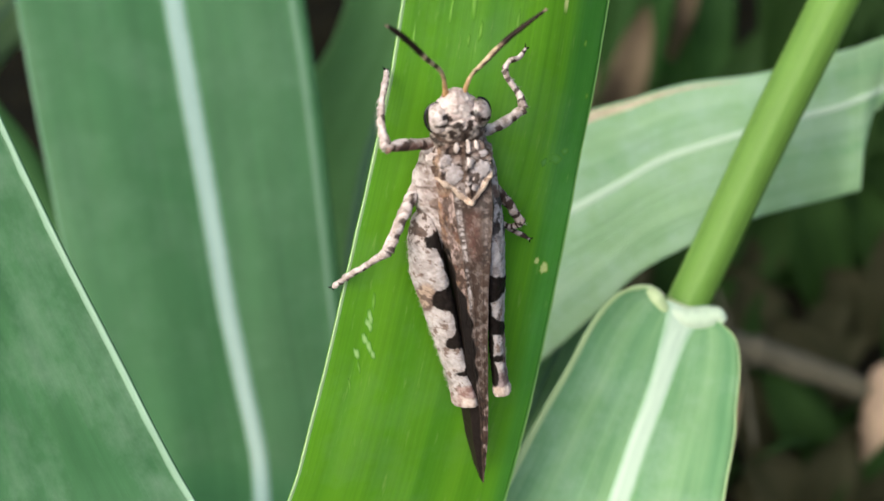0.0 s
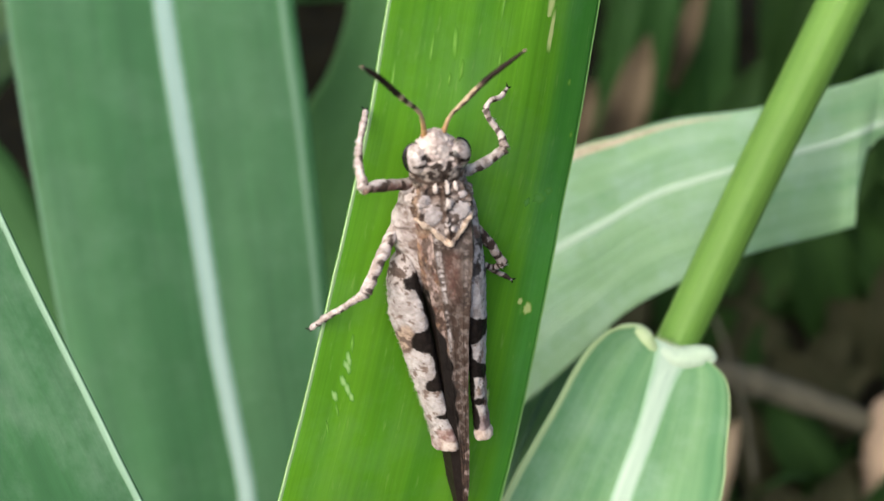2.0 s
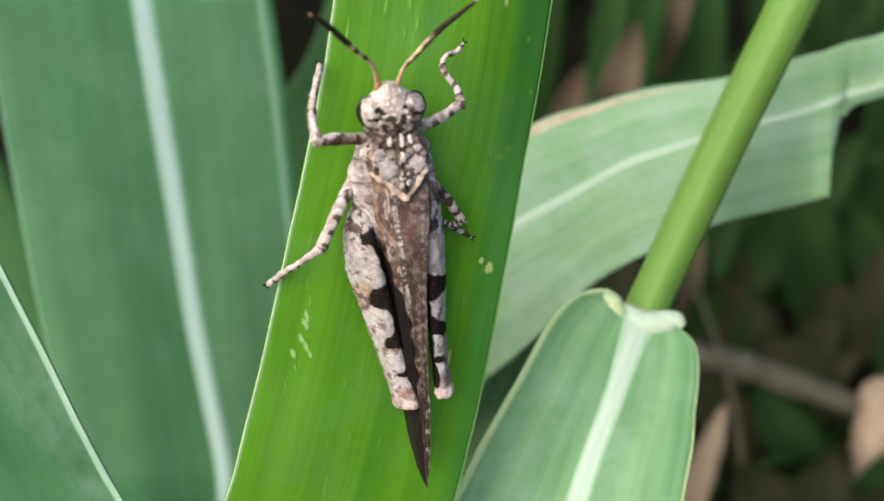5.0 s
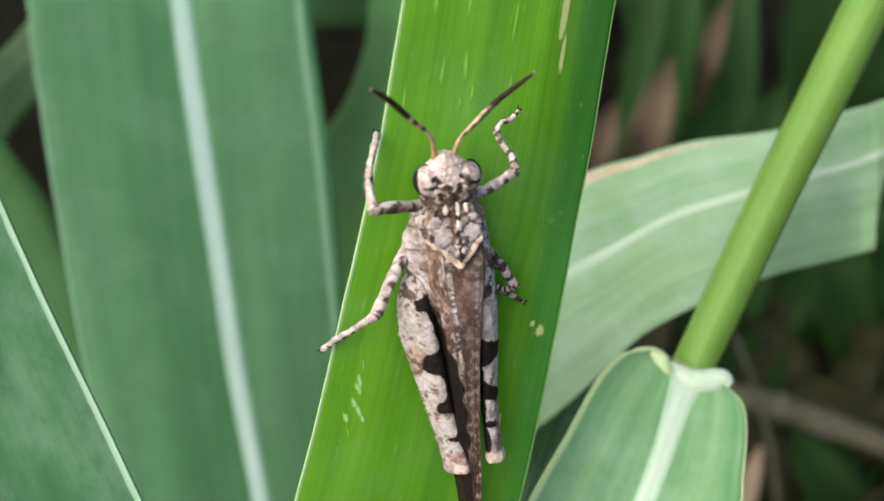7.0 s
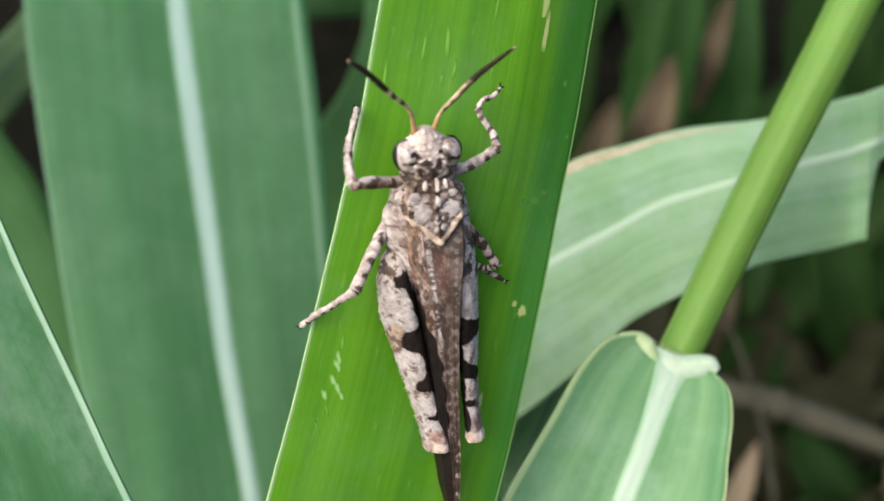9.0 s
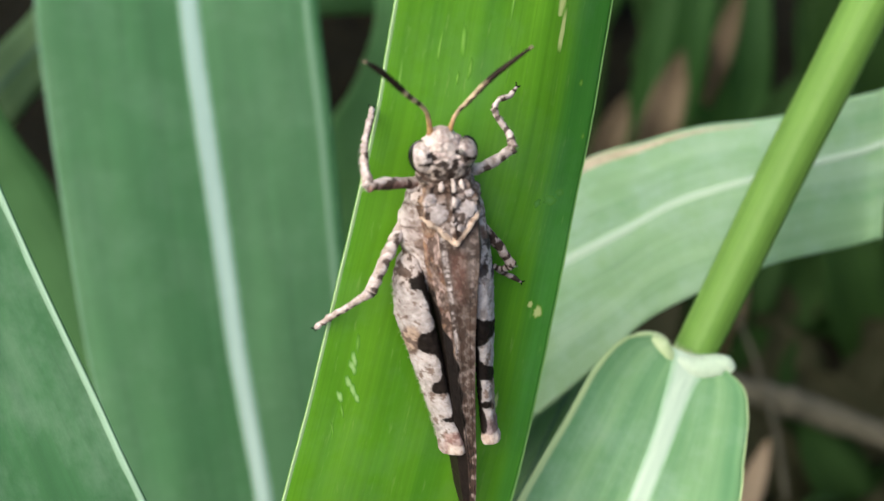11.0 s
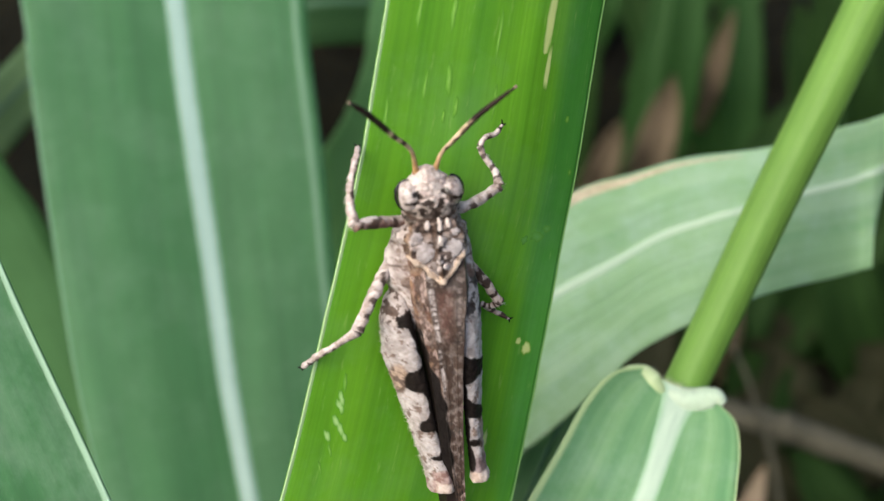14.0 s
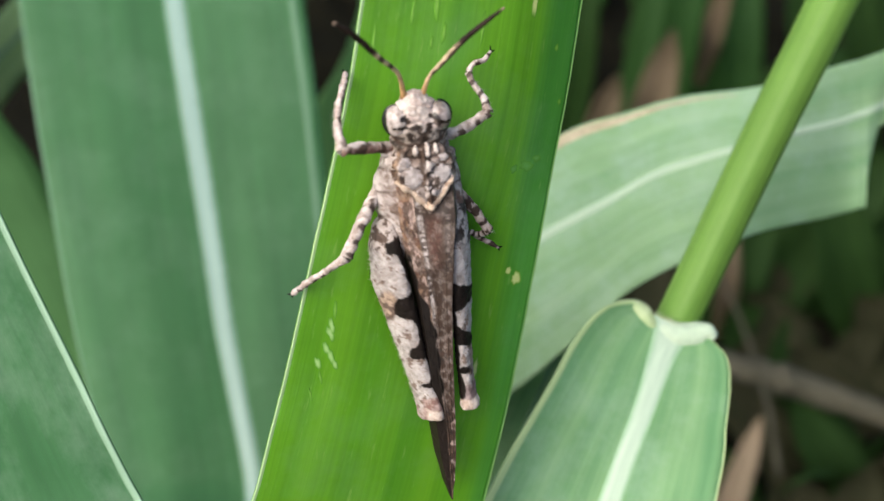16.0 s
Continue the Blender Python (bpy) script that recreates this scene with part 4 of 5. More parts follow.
    edge_pts = [saddle(1.0, 0.5 + 0.5 * a) - Vector((0, 0, 0.02)) for a in (-0.56, -0.48, -0.4, -0.3, -0.2, -0.1, -0.03, 0.03, 0.1, 0.2, 0.3, 0.4, 0.48, 0.56)]
    part("hind_rim", tube_mesh(edge_pts, [0.1, 0.16, 0.165, 0.165, 0.165, 0.15, 0.1], 110, 10, lambda v, a, p: mottled(p, (0.33, 0.24, 0.18), (0.46, 0.365, 0.29), 1.9, 0.34, 0.46), 1.1, 8, 0.7), SHELL, prono, "cream scalloped hind rim")
    plate = lambda v, w, p: mottled(p, (0.33, 0.295, 0.292), (0.43, 0.39, 0.385), 1.6, 0.3, 0.5)
    white = lambda v, w, p: mottled(p, (0.50, 0.43, 0.39), (0.61, 0.54, 0.50), 2.0, 0.3, 0.5)
    for x, y, z, rx, ry, col in ((-0.92, 1.95, 4.68, 0.6, 0.66, plate), (0.78, 2.1, 4.64, 0.52, 0.58, plate), (-1.4, 3.0, 4.66, 0.36, 0.32, plate), (1.0, 3.1, 4.66, 0.32, 0.26, plate),
                                 (0.02, 3.72, 4.9, 0.17, 0.42, white), (-0.04, 2.68, 5.06, 0.22, 0.34, white), (-0.72, 3.72, 4.82, 0.15, 0.34, white), (0.55, 3.72, 4.82, 0.15, 0.3, white),
                                 (-0.15, 1.3, 4.9, 0.2, 0.2, plate), (0.2, 0.95, 4.92, 0.18, 0.22, plate), (-2.1, 2.9, 3.5, 0.4, 0.4, white), (-2.3, 3.5, 3.1, 0.36, 0.36, white)):
        part("tubercle", blob(x, y, z, rx, ry, 0.15, col, 22, 24, 0.7), SHELL, prono, "pale raised tubercle")

    # forewings, folded over the back: a narrow flat top and steep sides
    wing_rows = [(1.4, 4.2, 1.72), (-1, 4.5, 1.68), (-3.85, 4.6, 1.32), (-7.2, 4.4, 0.98), (-11.5, 4.0, 0.78), (-15.5, 3.5, 0.68), (-18.5, 3.2, 0.55), (-21, 2.9, 0.32), (-22.3, 2.75, 0.12), (-22.7, 2.7, 0.03)]

    def seam(y):
        return section([(2, -0.9), (-0.9, -0.85), (-4, -0.6), (-7, -0.42), (-12, -0.3), (-14.5, -0.1), (-17, 0.02), (-23, 0.0)], y)[0]

    def wing(side):
        def place(v, w):
            y = 1.4 - 24.1 * v
            z, hw = section(wing_rows, y)
            sx = seam(y)
            if side < 0:  # from the foot of the steep side up to the seam
                if w < 0.5:
                    k = 1 - w / 0.5
                    x, drop = -hw - 0.42 * min(1.0, hw * 1.4) * k, 0.1 + 1.5 * k * min(1.0, hw * 1.5)
                else:
                    x, drop = -hw + (sx + hw + 0.06) * (w - 0.5) / 0.5, 0.1 * (1 - (w - 0.5) / 0.5)
            else:
                if w < 0.8:
                    x, drop = sx - 0.04 + (hw - sx) * w / 0.8, 0.0
                else:
                    k = (w - 0.8) / 0.2
                    x, drop = hw - 0.04 + 0.2 * k * hw, 1.3 * k * min(1.0, hw * 1.5)
            vein = 0.09 * max(0.0, 1 - abs(x - sx - 0.05) / 0.07) + 0.06 * max(0.0, 1 - abs(x - 0.55 * hw) / 0.06) + 0.04 * max(0.0, 1 - abs(x - sx - 0.34 * hw) / 0.05)
            vein *= 0.6 + 0.4 * math.sin(y * 9)
            net = 0.035 * (warts((x, y * 0.7, 0), 2.6, 4) - 0.5)
            return (midline(y) + x, y, z - drop + vein + net + (0.08 if side > 0 else 0.0))

        def colour(v, w, p):
            x = p.x - midline(p.y)
            z, hw = section(wing_rows, p.y)
            sx = seam(p.y)
            c = mottled(p, (0.054, 0.042, 0.036), (0.118, 0.095, 0.083), 0.9, 0.42, 0.58, 5)
            c = mix(c, (0.185, 0.145, 0.13), 0.6 * smooth(-5.5, -9, p.y) * smooth(0.4, 0.55, grain((p.x, p.y * 0.6, 1), 1.0, 71)))
            if side < 0:
                c = mix(c, mottled(p, (0.085, 0.05, 0.038), (0.20, 0.125, 0.095), 1.2, 0.4, 0.56, 37), 0.8 * smooth(-9, -6, p.y))
                c = mix(c, RUST, 0.45 * smooth(0.42, 0.55, grain(p, 1.0, 21)))
                c = mix(c, TAN, 0.2 * smooth(0.5, 0.6, grain(p, 1.6, 25)))
                c = mix(c, (0.40, 0.30, 0.265), 0.85 * smooth(0.55, 0.59, grain((p.x, p.y * 0.7, 0), 1.2, 31)) * smooth(-13, -9, p.y))
                c = mix(c, mix(DARK, BROWN, 0.6), 0.85 * smooth(0.56, 0.6, grain((p.x * 1.3, p.y * 0.55, 2), 1.3, 93)) * smooth(-8, -5, p.y))
                c = mix(c, DARK, smooth(0.51, 0.46, w) * smooth(-2.4, -3.4, p.y))
            else:
                k = (x - sx) / max(hw - sx, 0.05)
                c = mix(c, (0.12, 0.06, 0.046), 0.85 * smooth(0.12, 0.3, k) * smooth(0.72, 0.5, k) * smooth(-0.2, -1.2, p.y) * smooth(-5.2, -3.2, p.y))
                # shadow behind the pronotum's pointed edge, painted into the wing's marking
                c = mix(c, mix(DARK, BROWN, 0.45), 0.88 * smooth(-1.25, -0.55, p.y + 0.18 - 1.08 * abs(x) + 0.5 * (grain(p, 1.2, 88) - 0.5)))
                c = mix(c, (0.56, 0.50, 0.48), 0.95 * min(1.0, 1.8 * max(0.0, 1 - abs(k - 0.09) / 0.09)) * smooth(0.4, 0.5, grain((p.x * 0.4, p.y * 1.6, 0), 1.6, 8)) * smooth(-9.5, -6, p.y))
                c = mix(c, (0.36, 0.30, 0.28), 0.6 * max(0.0, 1 - abs(k - 0.8) / 0.1) * smooth(0.42, 0.52, grain((p.x * 0.4, p.y * 1.4, 4), 1.5, 18)))
                tip = 0.58 + 0.42 * math.sin(p.y * 4.4 + 3.0 * grain(p, 0.7, 44))
                c = mix(c, (0.34, 0.26, 0.23), 0.85 * smooth(-14.6, -15.6, p.y))
                c = mix(c, mix(DARK, BROWN, 0.1), 0.96 * smooth(-14.4, -15.4, p.y) * smooth(0.06, -0.06, k - tip))
            c = mix(c, (0.29, 0.235, 0.205), 0.35 * smooth(0.55, 0.6, grain(p, 2.3, 51)) * smooth(-16, -12, p.y))
            c = mix(c, mix(DARK, BROWN, 0.7), 0.6 * smooth(0.22, 0.05, warts((p.x * 1.5, p.y, 0), 1.5, 7)))
            if side > 0:  # rows of dark dots along the veins
                for q, shift, lane in ((0.34, 0.0, 1.2), (0.72, 0.45, 1.05)):
                    beat = (p.y * lane + shift + 0.5 * grain(p, 0.5, 61)) % 1.0 - 0.5
                    dot = smooth(0.34, 0.2, math.hypot(beat, (k - q) * 2.2 * hw))
                    c = mix(c, mix(DARK, BROWN, 0.6), 0.95 * dot * smooth(-3.5, -5.5, p.y))
            spots = smooth(0.57, 0.61, grain((p.x * 1.2, p.y, 3), 1.6, 13)) * smooth(-1.5, -4, p.y)
            c = mix(c, mix(DARK, BROWN, 0.55), 0.85 * spots)
            bl = section([(2, -3.0), (-2.4, -1.9), (-3.9, -1.42), (-5.9, -0.98), (-7.6, -0.42), (-9.3, -0.26), (-11, -0.14), (-13.3, -0.06), (-23, 0.1)], p.y)[0]
            c = mix(c, mix(DARK, BROWN, 0.05), smooth(0.06, -0.06, x - bl + 0.1 * math.sin(p.y * 3)) * (1.0 if side < 0 else smooth(-6.0, -7.0, p.y) * smooth(-14.5, -13.5, p.y)))
            if side < 0:
                c = mix(c, mix(DARK, BROWN, 0.1), 0.97 * smooth(-13.5, -14.5, p.y))
            return c
        return sheet(230, 44, place, colour, False)
    part("forewing", wing(-1), WING_SHELL, hopper, "brown speckled forewing with a black side")
    part("forewing", wing(1), WING_SHELL, hopper, "grey-brown speckled forewing")

    # jumping legs
    left_rows = [(-0.6, -2.8, 2.7, 0.4, 0.3), (-1.2, -3.0, 3.0, 0.8, 0.5), (-2.5, -3.12, 3.3, 1.1, 0.65), (-5, -3.02, 3.4, 1.36, 0.7), (-8, -2.52, 3.3, 1.18, 0.62), (-11, -2.03, 3.2, 0.97, 0.52), (-13, -1.7, 3.1, 0.84, 0.46), (-14.6, -1.42, 3.02, 0.92, 0.48), (-15.35, -1.34, 3.0, 1.0, 0.52), (-15.72, -1.3, 3.0, 0.94, 0.48)]
    right_rows = [(0.2, 1.7, 2.3, 0.5, 0.4), (-0.4, 1.75, 2.5, 0.9, 0.6), (-3, 1.72, 2.8, 1.15, 0.66), (-6.5, 1.55, 2.9, 1.2, 0.64), (-10, 1.36, 2.9, 0.95, 0.52), (-13, 1.3, 2.9, 0.72, 0.5), (-14.4, 1.36, 2.9, 0.7, 0.55), (-15, 1.42, 2.9, 0.84, 0.66), (-15.35, 1.42, 2.9, 0.78, 0.62)]

    # inner border of the white lobes on the one thigh: y, x
    lobes = [(0.0, -2.6), (-2.0, -2.4), (-2.3, -3.15), (-2.95, -3.15), (-3.08, -2.5), (-4.2, -2.16), (-5.6, -1.84), (-5.85, -1.98), (-6.15, -2.8), (-6.35, -3.02), (-7.3, -3.05), (-7.52, -2.85), (-7.72, -2.0), (-8.3, -1.72), (-9.2, -1.64), (-9.7, -1.84), (-10.0, -2.3), (-10.15, -2.4),
             (-10.6, -2.4), (-10.75, -2.2), (-10.85, -1.36), (-11.5, -1.2), (-12.35, -1.18), (-12.65, -1.32), (-12.9, -1.85), (-13.06, -1.8), (-13.14, -1.02), (-13.5, -0.76), (-13.85, -0.8), (-14.0, -0.5), (-16.0, -0.3)]

    def femur_colour(side):
        def colour(v, w, p):
            inner = math.sin(2 * math.pi * w) * (1 if side < 0 else -1)  # above 0: the face turned to the wings
            n1, n2 = 0.16 * (grain(p, 2.2, 2) - 0.5), 0.2 * (grain(p, 2.0, 37) - 0.5)
            x, y = p.x + n1, p.y + n2
            c = mottled(p, (0.325, 0.293, 0.283), (0.415, 0.381, 0.372), 0.9, 0.3, 0.5, 3)
            c = mix(c, PINK, 0.35 * smooth(0.16, 0.03, warts(p, 1.1, 19)))
            c = mix(c, mix(BROWN, PINK, 0.2), 0.85 * smooth(0.68, 0.71, grain(p, 1.5, 17)))
            rust = mottled(p, (0.20, 0.12, 0.105), (0.33, 0.24, 0.22), 1.6, 0.4, 0.55, 8)
            if side < 0:
                patch = smooth(1.25, 0.8, math.hypot((x + 3.45 - 0.12 * (p.y + 6.7)) / 0.62, (y + 6.75) / 1.15))
                c = mix(c, mottled(p, BROWN, (0.34, 0.25, 0.19), 1.7, 0.4, 0.52), 0.9 * patch)
                c = mix(c, mottled(p, mix(DARK, BROWN, 0.7), (0.40, 0.35, 0.33), 1.9, 0.47, 0.53, 23), 0.92 * smooth(-3.1, -2.5, y))
                c = mix(c, rust, smooth(-13.85, -14.05, y) * smooth(-1.95, -1.75, x))
                c = mix(c, rust, 0.5 * smooth(-14.2, -15.2, y) * smooth(-1.7, -2.0, x))
                black = smooth(-0.05, 0.05, x - section(lobes, y)[0]) * smooth(-14.05, -13.9, y) * smooth(-1.7, -2.3, y)
                black = max(black, smooth(0.2, 0.4, inner) * smooth(-15.1, -14.4, p.y) * smooth(-2.3, -3.0, p.y) * (1 if x > section(lobes, y)[0] else 0))
                black = max(black, 0.8 * smooth(0.09, 0.03, abs(y + 13.0)) * smooth(-2.15, -1.9, x))
            else:
                bands = ((-5.75 - 0.5 * (x - 1.1), -7.7 + 0.38 * (x - 1.19)), (-8.85 - 0.95 * (x - 0.95), -10.34 - 0.36 * (x - 0.91)), (-12.02, -12.56))
                black = max(smooth(-0.05, 0.05, hi - y) * smooth(-0.05, 0.05, y - lo) * k for (hi, lo), k in zip(bands, (1.0, 1.0, smooth(1.8, 1.45, x))))
                strip = 0.9 + 0.12 * smooth(-11.8, -12.6, y) - 0.06 * math.sin(p.y * 2.4)
                black = max(black, smooth(0.05, -0.05, x - strip) * smooth(-7.2, -7.6, y) * smooth(-14.75, -14.5, y))
                c = mix(c, mottled(p, BROWN, PINK, 1.5, 0.36, 0.55), 0.9 * smooth(1.5, 1.7, x) * smooth(-10.3, -10.7, y) * smooth(-14.7, -14.4, y))
                c = mix(c, mottled(p, (0.24, 0.19, 0.19), (0.16, 0.115, 0.11), 1.4, 0.4, 0.6), smooth(-13.35, -13.55, y) * smooth(-14.7, -14.5, y))
                black = max(black, 0.85 * smooth(-3.3, -2.8, y + 0.25 * (x - 1.4)) * smooth(0.34, 0.42, grain(p, 1.2, 5)))
            c = mix(c, mix(DARK, BROWN, 0.06), min(1.0, black))
            last = smooth(-14.85, -15.05, y + 0.3 * (p.x + 1.0)) * smooth(-1.75, -1.5, x) if side < 0 else smooth(-14.5, -14.65, y)
            return mix(c, mottled(p, (0.40, 0.31, 0.26), (0.52, 0.44, 0.39), 1.4, 0.3, 0.45), 0.95 * last)
        return colour
    for side, rows, lean in ((-1, left_rows, (0.78, 0.63)), (1, right_rows, (-0.45, 0.89))):
        leg = part("hind_leg", body_loft(rows, 200, 90, femur_colour(side), 0.06, 1.7, lean, 3.0 * side, 0.85), SHELL, hopper, "thick jumping leg with white patches and black bands")
        part("shin", tube_mesh([(rows[-2][1], -15.2, 2.6), (rows[-4][1] + side * 0.1, -12, 1.9), (rows[3][1], -6, 1.5), (rows[2][1] - side * 0.3, -2.5, 0.9)], [0.3, 0.26, 0.26, 0.3], 50, 10, lambda v, a, p: mottled(p, BROWN, PINK, 0.8, 0.4, 0.55), 0.2), SHELL, leg, "dark folded shin")
        ex, ez = lean[0] / math.hypot(*lean), lean[1] / math.hypot(*lean)
        low = [((r[1] - ex * r[3] * 0.96, r[0], r[2] - ez * r[3] * 0.96), (-ex, -0.2, -ez)) for r in rows[2:-2]]
        part("hair_fringe", hairs(low, 0.42, 280, (0.6, 0.56, 0.5), 4 + side), SHELL, leg, "fringe of fine pale hairs")

    # walking legs
    def banded(freq, phase, black=0.8, under=(0, 0, -1), blush=0.0, round_=0.25):
        """Pale with dark marks on the side that faces under, all the way round where round_ is 1; blush tints that side rust-brown."""
        low = Vector(under).normalized()

        def colour(v, o, p):
            c = mottled(p, (0.40, 0.335, 0.305), (0.55, 0.485, 0.46), 1.5, 0.32, 0.46, 4)
            down = o.dot(low) + 0.4 * (grain(p, 1.1, 52) - 0.5)
            c = mix(c, (0.20, 0.105, 0.08), blush * smooth(-0.1, 0.5, down))
            b = 0.5 + 0.5 * math.sin(v * freq + phase + 7.0 * (grain(p, 0.45, 14) - 0.5))
            b = b * (round_ + (1 - round_) * smooth(-0.45, 0.35, down)) + 0.9 * (grain(p, 1.5, 9) - 0.5)
            c = mix(c, PINK, 0.6 * smooth(0.52, 0.6, grain(p, 2.2, 40)))
            return mix(c, mix(BROWN, DARK, 0.55), black * smooth(0.58, 0.68, b))
        return colour
    for name, thigh, shin, foot, r, freq, dark, under, blush in (
            ("front_leg", [(-1.6, 3.6, 2.6), (-3.93, 4.29, 4.3), (-5.12, 4.41, 5.0)], [(-5.12, 4.41, 5.0), (-5.11, 5.94, 4.0), (-4.8, 7.04, 3.2), (-4.38, 7.91, 2.3)], [(-4.38, 7.91, 2.3), (-4.2, 8.3, 2.0), (-4.1, 8.6, 1.4)], 0.34, 26, 0.9, (0.5, -0.8, 0.2), 0.95),
            ("front_leg", [(1.0, 3.7, 2.2), (3.05, 4.24, 2.1), (4.54, 4.91, 1.7)], [(4.54, 4.91, 1.7), (4.38, 5.89, 1.4), (3.87, 6.82, 1.1), (3.67, 7.5, 0.8)], [(3.67, 7.5, 0.8), (4.12, 7.99, 0.6), (4.88, 8.1, 0.3), (5.39, 8.57, 0.0)], 0.33, 20, 0.9, (0.5, -0.7, 0.3), 0.0),
            ("middle_leg", [(-3.0, 1.1, 2.4), (-4.45, -0.74, 3.8), (-5.69, -2.6, 4.6)], [(-5.69, -2.6, 4.6), (-7.0, -3.5, 4.0), (-8.4, -4.41, 3.3)], [(-8.4, -4.41, 3.3), (-8.9, -4.75, 3.2), (-9.3, -5.1, 2.95)], 0.36, 26, 0.9, (0.85, -0.3, 0.2), 0.0),
            ("middle_leg", [(1.6, 0.6, 1.6), (3.16, -1.63, 1.3), (4.05, -3.34, 1.1)], [(4.05, -3.34, 1.1), (3.45, -3.62, 0.8), (2.9, -3.42, 0.6)], [(2.9, -3.42, 0.6), (3.69, -4.09, 0.4), (4.81, -5.01, 0.1)], 0.32, 19, 0.97, (0.0, 0.2, 1.0), 0.3)):
        leg = part(name, tube_mesh(thigh, [r * 0.9, r * 1.15, r * 1.1, r * 1.0, r * 1.1], 56, 18, banded(freq, 0.5, dark, under, blush, 0.9 if dark > 0.95 else 0.4), 0.24, 3, ways=True), SHELL, hopper, "slim leg with dark and pale bands")
        part("shin", tube_mesh(shin, [r * 1.0, r * 0.72, r * 0.62, r * 0.58, r * 0.7], 56, 16, banded(freq + 4, 2.0, dark, under, blush * 0.5, 0.85 if thigh[0][0] > 0 else 0.25), 0.28, 7, ways=True), SHELL, leg, "banded shin")
        part("foot", tube_mesh(foot, [r * 0.72, r * 0.5, r * 0.66, r * 0.5, r * 0.6, r * 0.3], 44, 12, banded(14, 1.0, 0.97, under, 0.4, 0.9) if thigh[0][0] > 0 else banded(14, 1.0, dark, under), 0.4, 11, ways=True), SHELL, leg, "small jointed foot")
        tip, way = Vector(foot[-1]), (Vector(foot[-1]) - Vector(foot[-2])).normalized()
        side = way.cross(Vector((0, 0, 1))).normalized()
        for k in (-1, 1):
            bmc = tube_mesh([tip, tip + way * 0.18 + side * k * 0.14, tip + way * 0.26 + side * k * 0.2 - Vector((0, 0, 0.12))], [0.07, 0.05, 0.02], 8, 6, lambda v, a, p: DARK)
            bm_all = bmc if k < 0 else bm_all
            if k > 0:
                me = bpy.data.meshes.new("claw")
                bmc.to_mesh(me)
                bmc.free()
                bm_all.from_mesh(me)
                bpy.data.meshes.remove(me)
                part("claws", bm_all, SHELL, leg, "pair of dark claws")
        run = spline(thigh, 12)[1:] + spline(shin, 12)[1:-1]
        out = Vector((-1, -0.5, 0.2)) if thigh[0][0] < 0 else Vector((1, -0.4, 0.2))
        part("hair_fringe", hairs([(q + out.normalized() * r * 0.7, out) for q in run], 0.34, 110, (0.6, 0.56, 0.5), 31), SHELL, leg, "fine pale hairs")


make_grasshopper()
brim = [(v / MM, (0.25, -0.5, 0.9)) for v in rows_keep[0][0][2:]]
part("hair_fringe", hairs(brim, 0.75, 170, (0.62, 0.66, 0.5), 77), SHELL, culm, "fine pale hairs on the collar")

# ---- undergrowth ----


def back_blade(x, z, dx, dz, width, reach, material, label, name="grass_leaf", category="grass leaf", lift=0.0, group="blades in the undergrowth", bend=0.0):
    """A blade in the undergrowth that leans by dx, dz (mm, tilted plan) from its foot at x, z on the soil."""
    y = soil_depth(z)
    foot = Vector((x, y, z))
    tip = Vector((x + dx, y - reach, z + dz))
    mid = foot.lerp(tip, 0.5) + Vector((bend, -reach * 0.15, lift))
    side = Vector((tip.z - foot.z, 0, -(tip.x - foot.x))).normalized() * width / 2
    a = [foot - side * 0.6, foot.lerp(mid, 0.5) - side, mid - side, mid.lerp(tip, 0.6) - side * 0.7, tip - side * 0.08]
    b = [foot + side * 0.6, foot.lerp(mid, 0.5) + side, mid + side, mid.lerp(tip, 0.6) + side * 0.7, tip + side * 0.08]
    ob = thing(name, (0, 0, 0), label, category, group)
    bm, rows = blade_mesh(a, b, bow=-width * 0.12, n=30, m=8, ripple=0.6, seed=x)
    rib = strip_mesh(rows, 0.5, 0.08, 0.12, 0.3)
    part("blade", bm, material, ob)
    part("midrib", rib, material, ob)
    return ob


FADED = "dull olive-brown withering grass leaf, darkened for the undergrowth's shade"
SHADED = "narrow grass leaf in the undergrowth, its green darkened for shade"
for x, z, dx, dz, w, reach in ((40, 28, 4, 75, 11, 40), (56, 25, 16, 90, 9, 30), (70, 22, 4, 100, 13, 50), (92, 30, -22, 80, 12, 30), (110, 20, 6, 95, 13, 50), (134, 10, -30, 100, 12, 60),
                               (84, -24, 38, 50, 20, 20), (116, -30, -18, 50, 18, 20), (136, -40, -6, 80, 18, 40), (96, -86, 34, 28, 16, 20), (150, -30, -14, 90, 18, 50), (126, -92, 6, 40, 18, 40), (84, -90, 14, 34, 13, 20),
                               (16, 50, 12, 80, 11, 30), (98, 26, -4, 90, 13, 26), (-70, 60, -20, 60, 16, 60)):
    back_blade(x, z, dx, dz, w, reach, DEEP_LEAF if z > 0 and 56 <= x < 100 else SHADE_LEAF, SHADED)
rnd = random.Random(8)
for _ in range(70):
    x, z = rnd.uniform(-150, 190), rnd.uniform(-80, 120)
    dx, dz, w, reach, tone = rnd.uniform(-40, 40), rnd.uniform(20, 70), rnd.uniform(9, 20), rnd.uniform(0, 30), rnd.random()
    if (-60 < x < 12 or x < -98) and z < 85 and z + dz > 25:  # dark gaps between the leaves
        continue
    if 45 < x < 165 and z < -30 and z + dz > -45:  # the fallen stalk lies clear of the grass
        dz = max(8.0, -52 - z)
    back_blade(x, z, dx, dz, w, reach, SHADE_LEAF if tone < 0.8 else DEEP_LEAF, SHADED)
UNSEEN_TALL = "tall green grass leaf added out of view to shade one side"
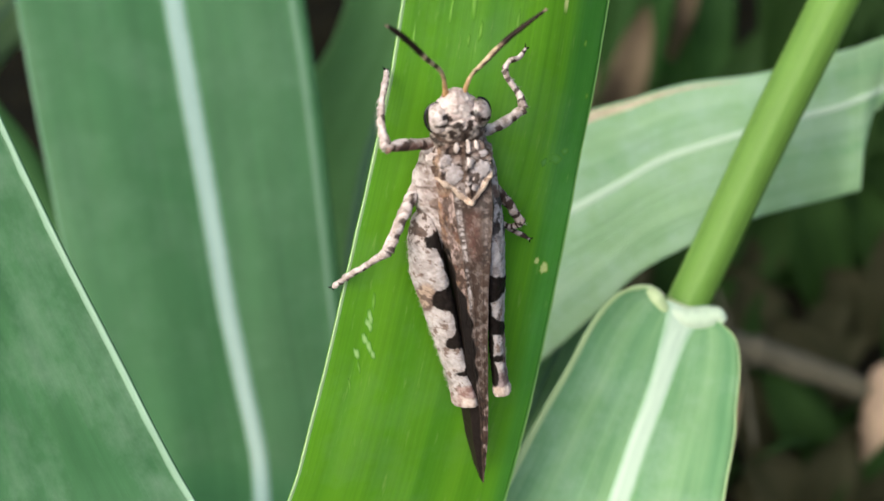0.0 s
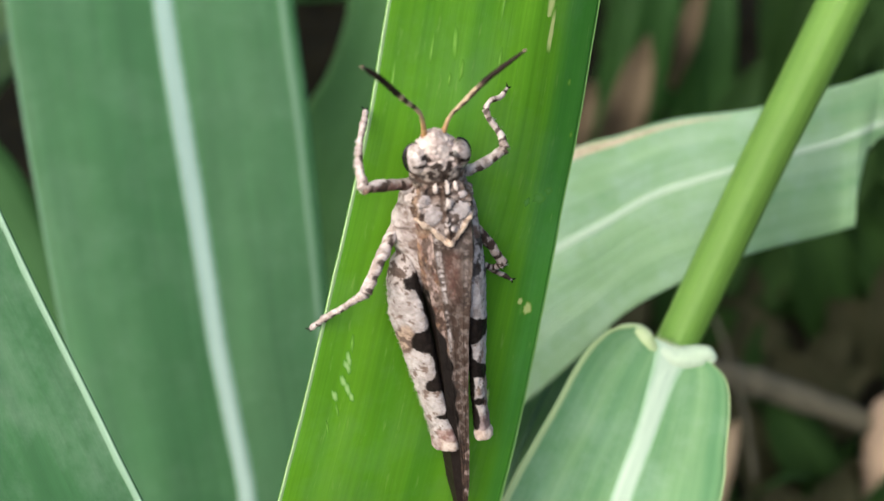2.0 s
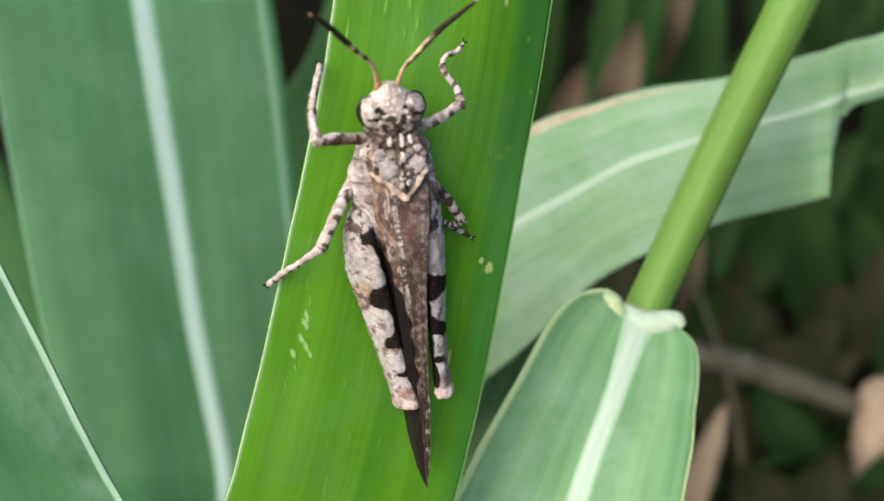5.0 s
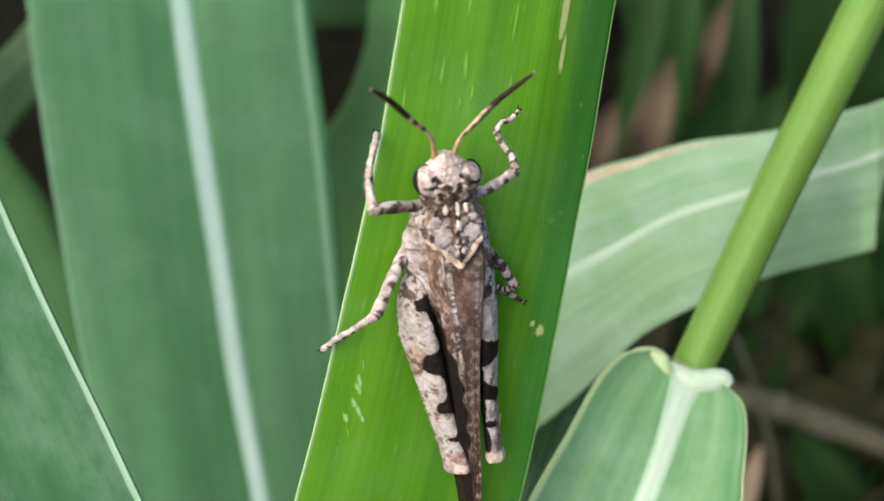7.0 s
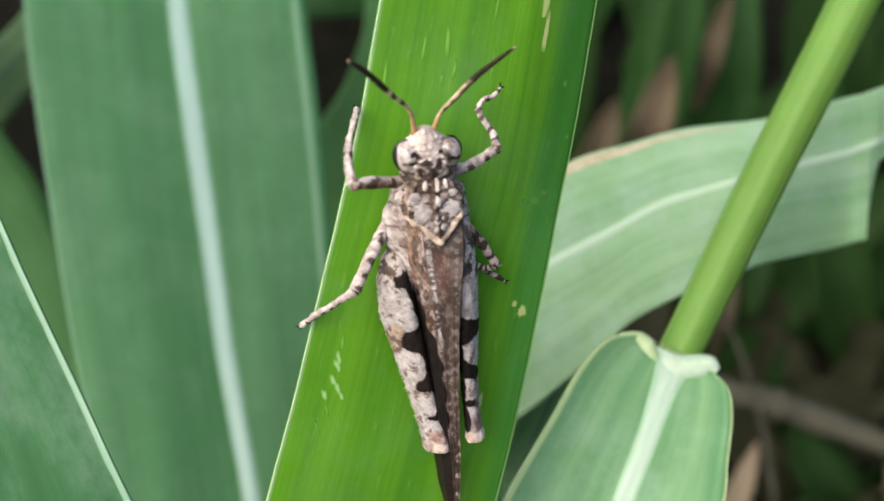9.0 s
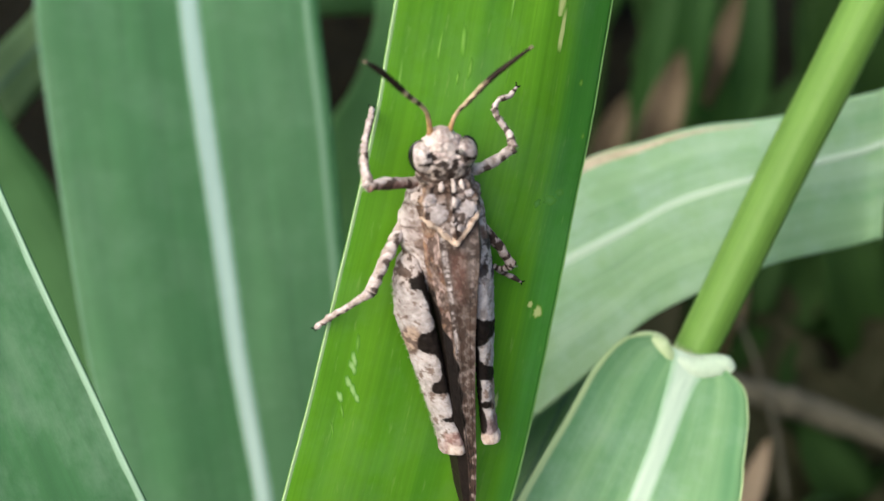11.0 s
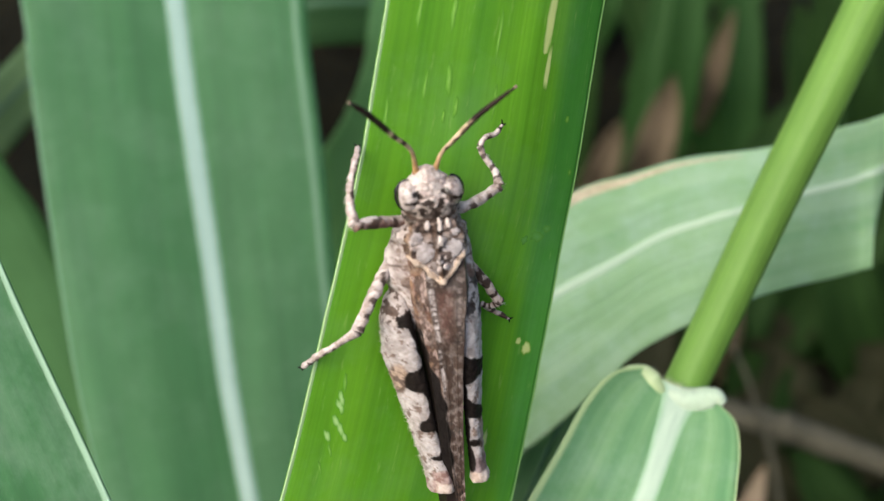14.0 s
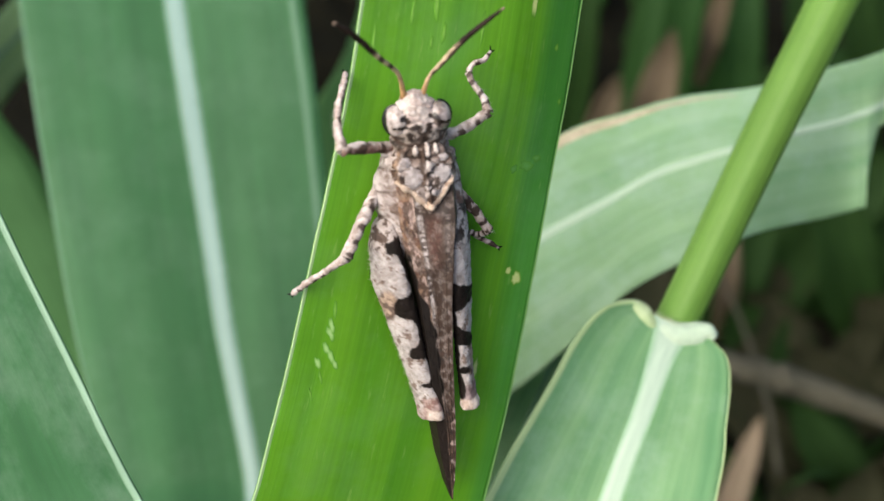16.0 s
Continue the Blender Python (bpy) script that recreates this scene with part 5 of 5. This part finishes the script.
for k in range(10):  # tall grass added out of view, to keep the light off from one side
    X, Y = rnd.uniform(0.15, 0.30), rnd.uniform(-0.22, 0.02)
    foot = Vector((X, Y, -0.166))
    lean = Vector((rnd.uniform(-0.02, 0.06), rnd.uniform(-0.05, 0.05), rnd.uniform(0.34, 0.46)))
    wide = Vector((rnd.uniform(-0.3, 0.3), 1.0, 0.0)).normalized() * rnd.uniform(0.016, 0.024)
    flat = TILT.inverted()
    edges = [[flat @ (foot + lean * v + Vector((0.10 * v ** 3, 0, -0.05 * v ** 3)) + wide * w_ * side) / MM for v, w_ in ((0, 0.5), (0.3, 1.0), (0.6, 0.9), (0.85, 0.5), (1.0, 0.04))] for side in (-1, 1)]
    tall = thing("grass_leaf", (0, 0, 0), UNSEEN_TALL, "grass leaf", "tall blades round the place")
    bm, rows = blade_mesh(*edges, bow=2.0, n=30, m=8, ripple=0.6, seed=k)
    rib = strip_mesh(rows, 0.5, 0.08, 0.1, 0.3)
    part("blade", bm, DEEP_LEAF, tall)
    part("midrib", rib, DEEP_LEAF, tall)
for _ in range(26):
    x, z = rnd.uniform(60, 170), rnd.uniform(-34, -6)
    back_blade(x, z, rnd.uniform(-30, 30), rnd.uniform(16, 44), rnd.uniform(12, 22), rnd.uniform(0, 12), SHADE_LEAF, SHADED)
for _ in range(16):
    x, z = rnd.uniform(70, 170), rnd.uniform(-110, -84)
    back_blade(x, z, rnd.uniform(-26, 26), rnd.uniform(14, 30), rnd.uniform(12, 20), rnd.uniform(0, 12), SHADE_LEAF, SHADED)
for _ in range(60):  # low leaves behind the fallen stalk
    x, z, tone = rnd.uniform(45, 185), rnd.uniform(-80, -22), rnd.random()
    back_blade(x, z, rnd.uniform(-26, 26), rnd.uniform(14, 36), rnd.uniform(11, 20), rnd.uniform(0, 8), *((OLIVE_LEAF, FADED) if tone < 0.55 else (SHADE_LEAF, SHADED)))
DRY = "dry brown withered grass leaf in the undergrowth"
for x, z, dx, dz, w, reach in ((60, 22, 6, 40, 13, 46), (44, 22, 6, 27, 10, 45), (80, 42, 4, 40, 8, 70), (76, -28, -4, 34, 6, 30), (98, -72, 12, 18, 10, 4), (128, -76, -14, 20, 12, 4), (86, -64, 22, 8, 8, 2), (120, -100, 20, 16, 10, 3)):
    back_blade(x, z, dx, dz, w, reach, DRY_LEAF, DRY, "dry_leaf", "dry leaf", group="dry leaves in the undergrowth")
for x, z, dx, dz, w, reach in ((58.5, -76, 12, 36, 6.5, 4),):
    back_blade(x, z, dx, dz, w, reach, TAN_LEAF, "pinkish tan dry grass leaf in the undergrowth", "dry_leaf", "dry leaf", group="dry leaves in the undergrowth")
husk = thing("dry_sheath", (0, 0, 0), "pinkish tan dry leaf sheath standing in the undergrowth", "dry sheath")
part("sheath", tube_mesh([(110, 168, -87), (109, 168, -65), (108.5, 168, -49), (109, 168, -39), (110, 169, -35.5)], [5.5, 6.5, 6.2, 4.8, 1.2], 40, 18, None, 0.2, 9), plain_material("dry_sheath", (0.27, 0.195, 0.135), (0.42, 0.315, 0.225), 70, 0.8, 0.4, 0.0004, (1, 1, 0.3), 0.2), husk)
STALK_SKIN = plain_material("dry_stalk", (0.063, 0.06, 0.042), (0.106, 0.098, 0.07), 90, 0.9, 0.4, spec=0.1)
stalk = thing("dry_stalk", (0, 0, 0), "dull brown broken stalk lying across the undergrowth", "dry stalk")
part("stalk", tube_mesh([(50, 172, -25), (70, 170, -30.5), (86, 170, -35.5), (102, 170, -41.5), (125, 172, -50), (150, 178, -60)], [2.4, 3.2, 3.2, 2.6, 2.2, 1.6], 40, 12, None, 0.3, 4), STALK_SKIN, stalk)
part("joint", tube_mesh([(75.4, 169.9, -32.0), (76.6, 169.9, -32.4), (77.8, 169.9, -32.8), (79.0, 169.9, -33.2)], [3.3, 3.9, 3.9, 3.3], 12, 14, None, 0.1, 6), STALK_SKIN, stalk, "swollen joint of the stalk")

twig = thing("dry_twig", (0, 0, 0), "thin dull brown dry twig leaning in the undergrowth", "dry twig")
part("twig", tube_mesh([(61, 163, -8), (66, 163, -18), (68.6, 163, -25.6), (71.2, 163, -33.7), (73, 163, -42), (76, 165, -60), (78, 170, -74)], [0.4, 0.5, 0.55, 0.6, 0.6, 0.6], 30, 10, None, 0.3, 12), STALK_SKIN, twig)


def motions():
    """Nothing but the camera moves: the insect sits still on its leaf."""


motions()
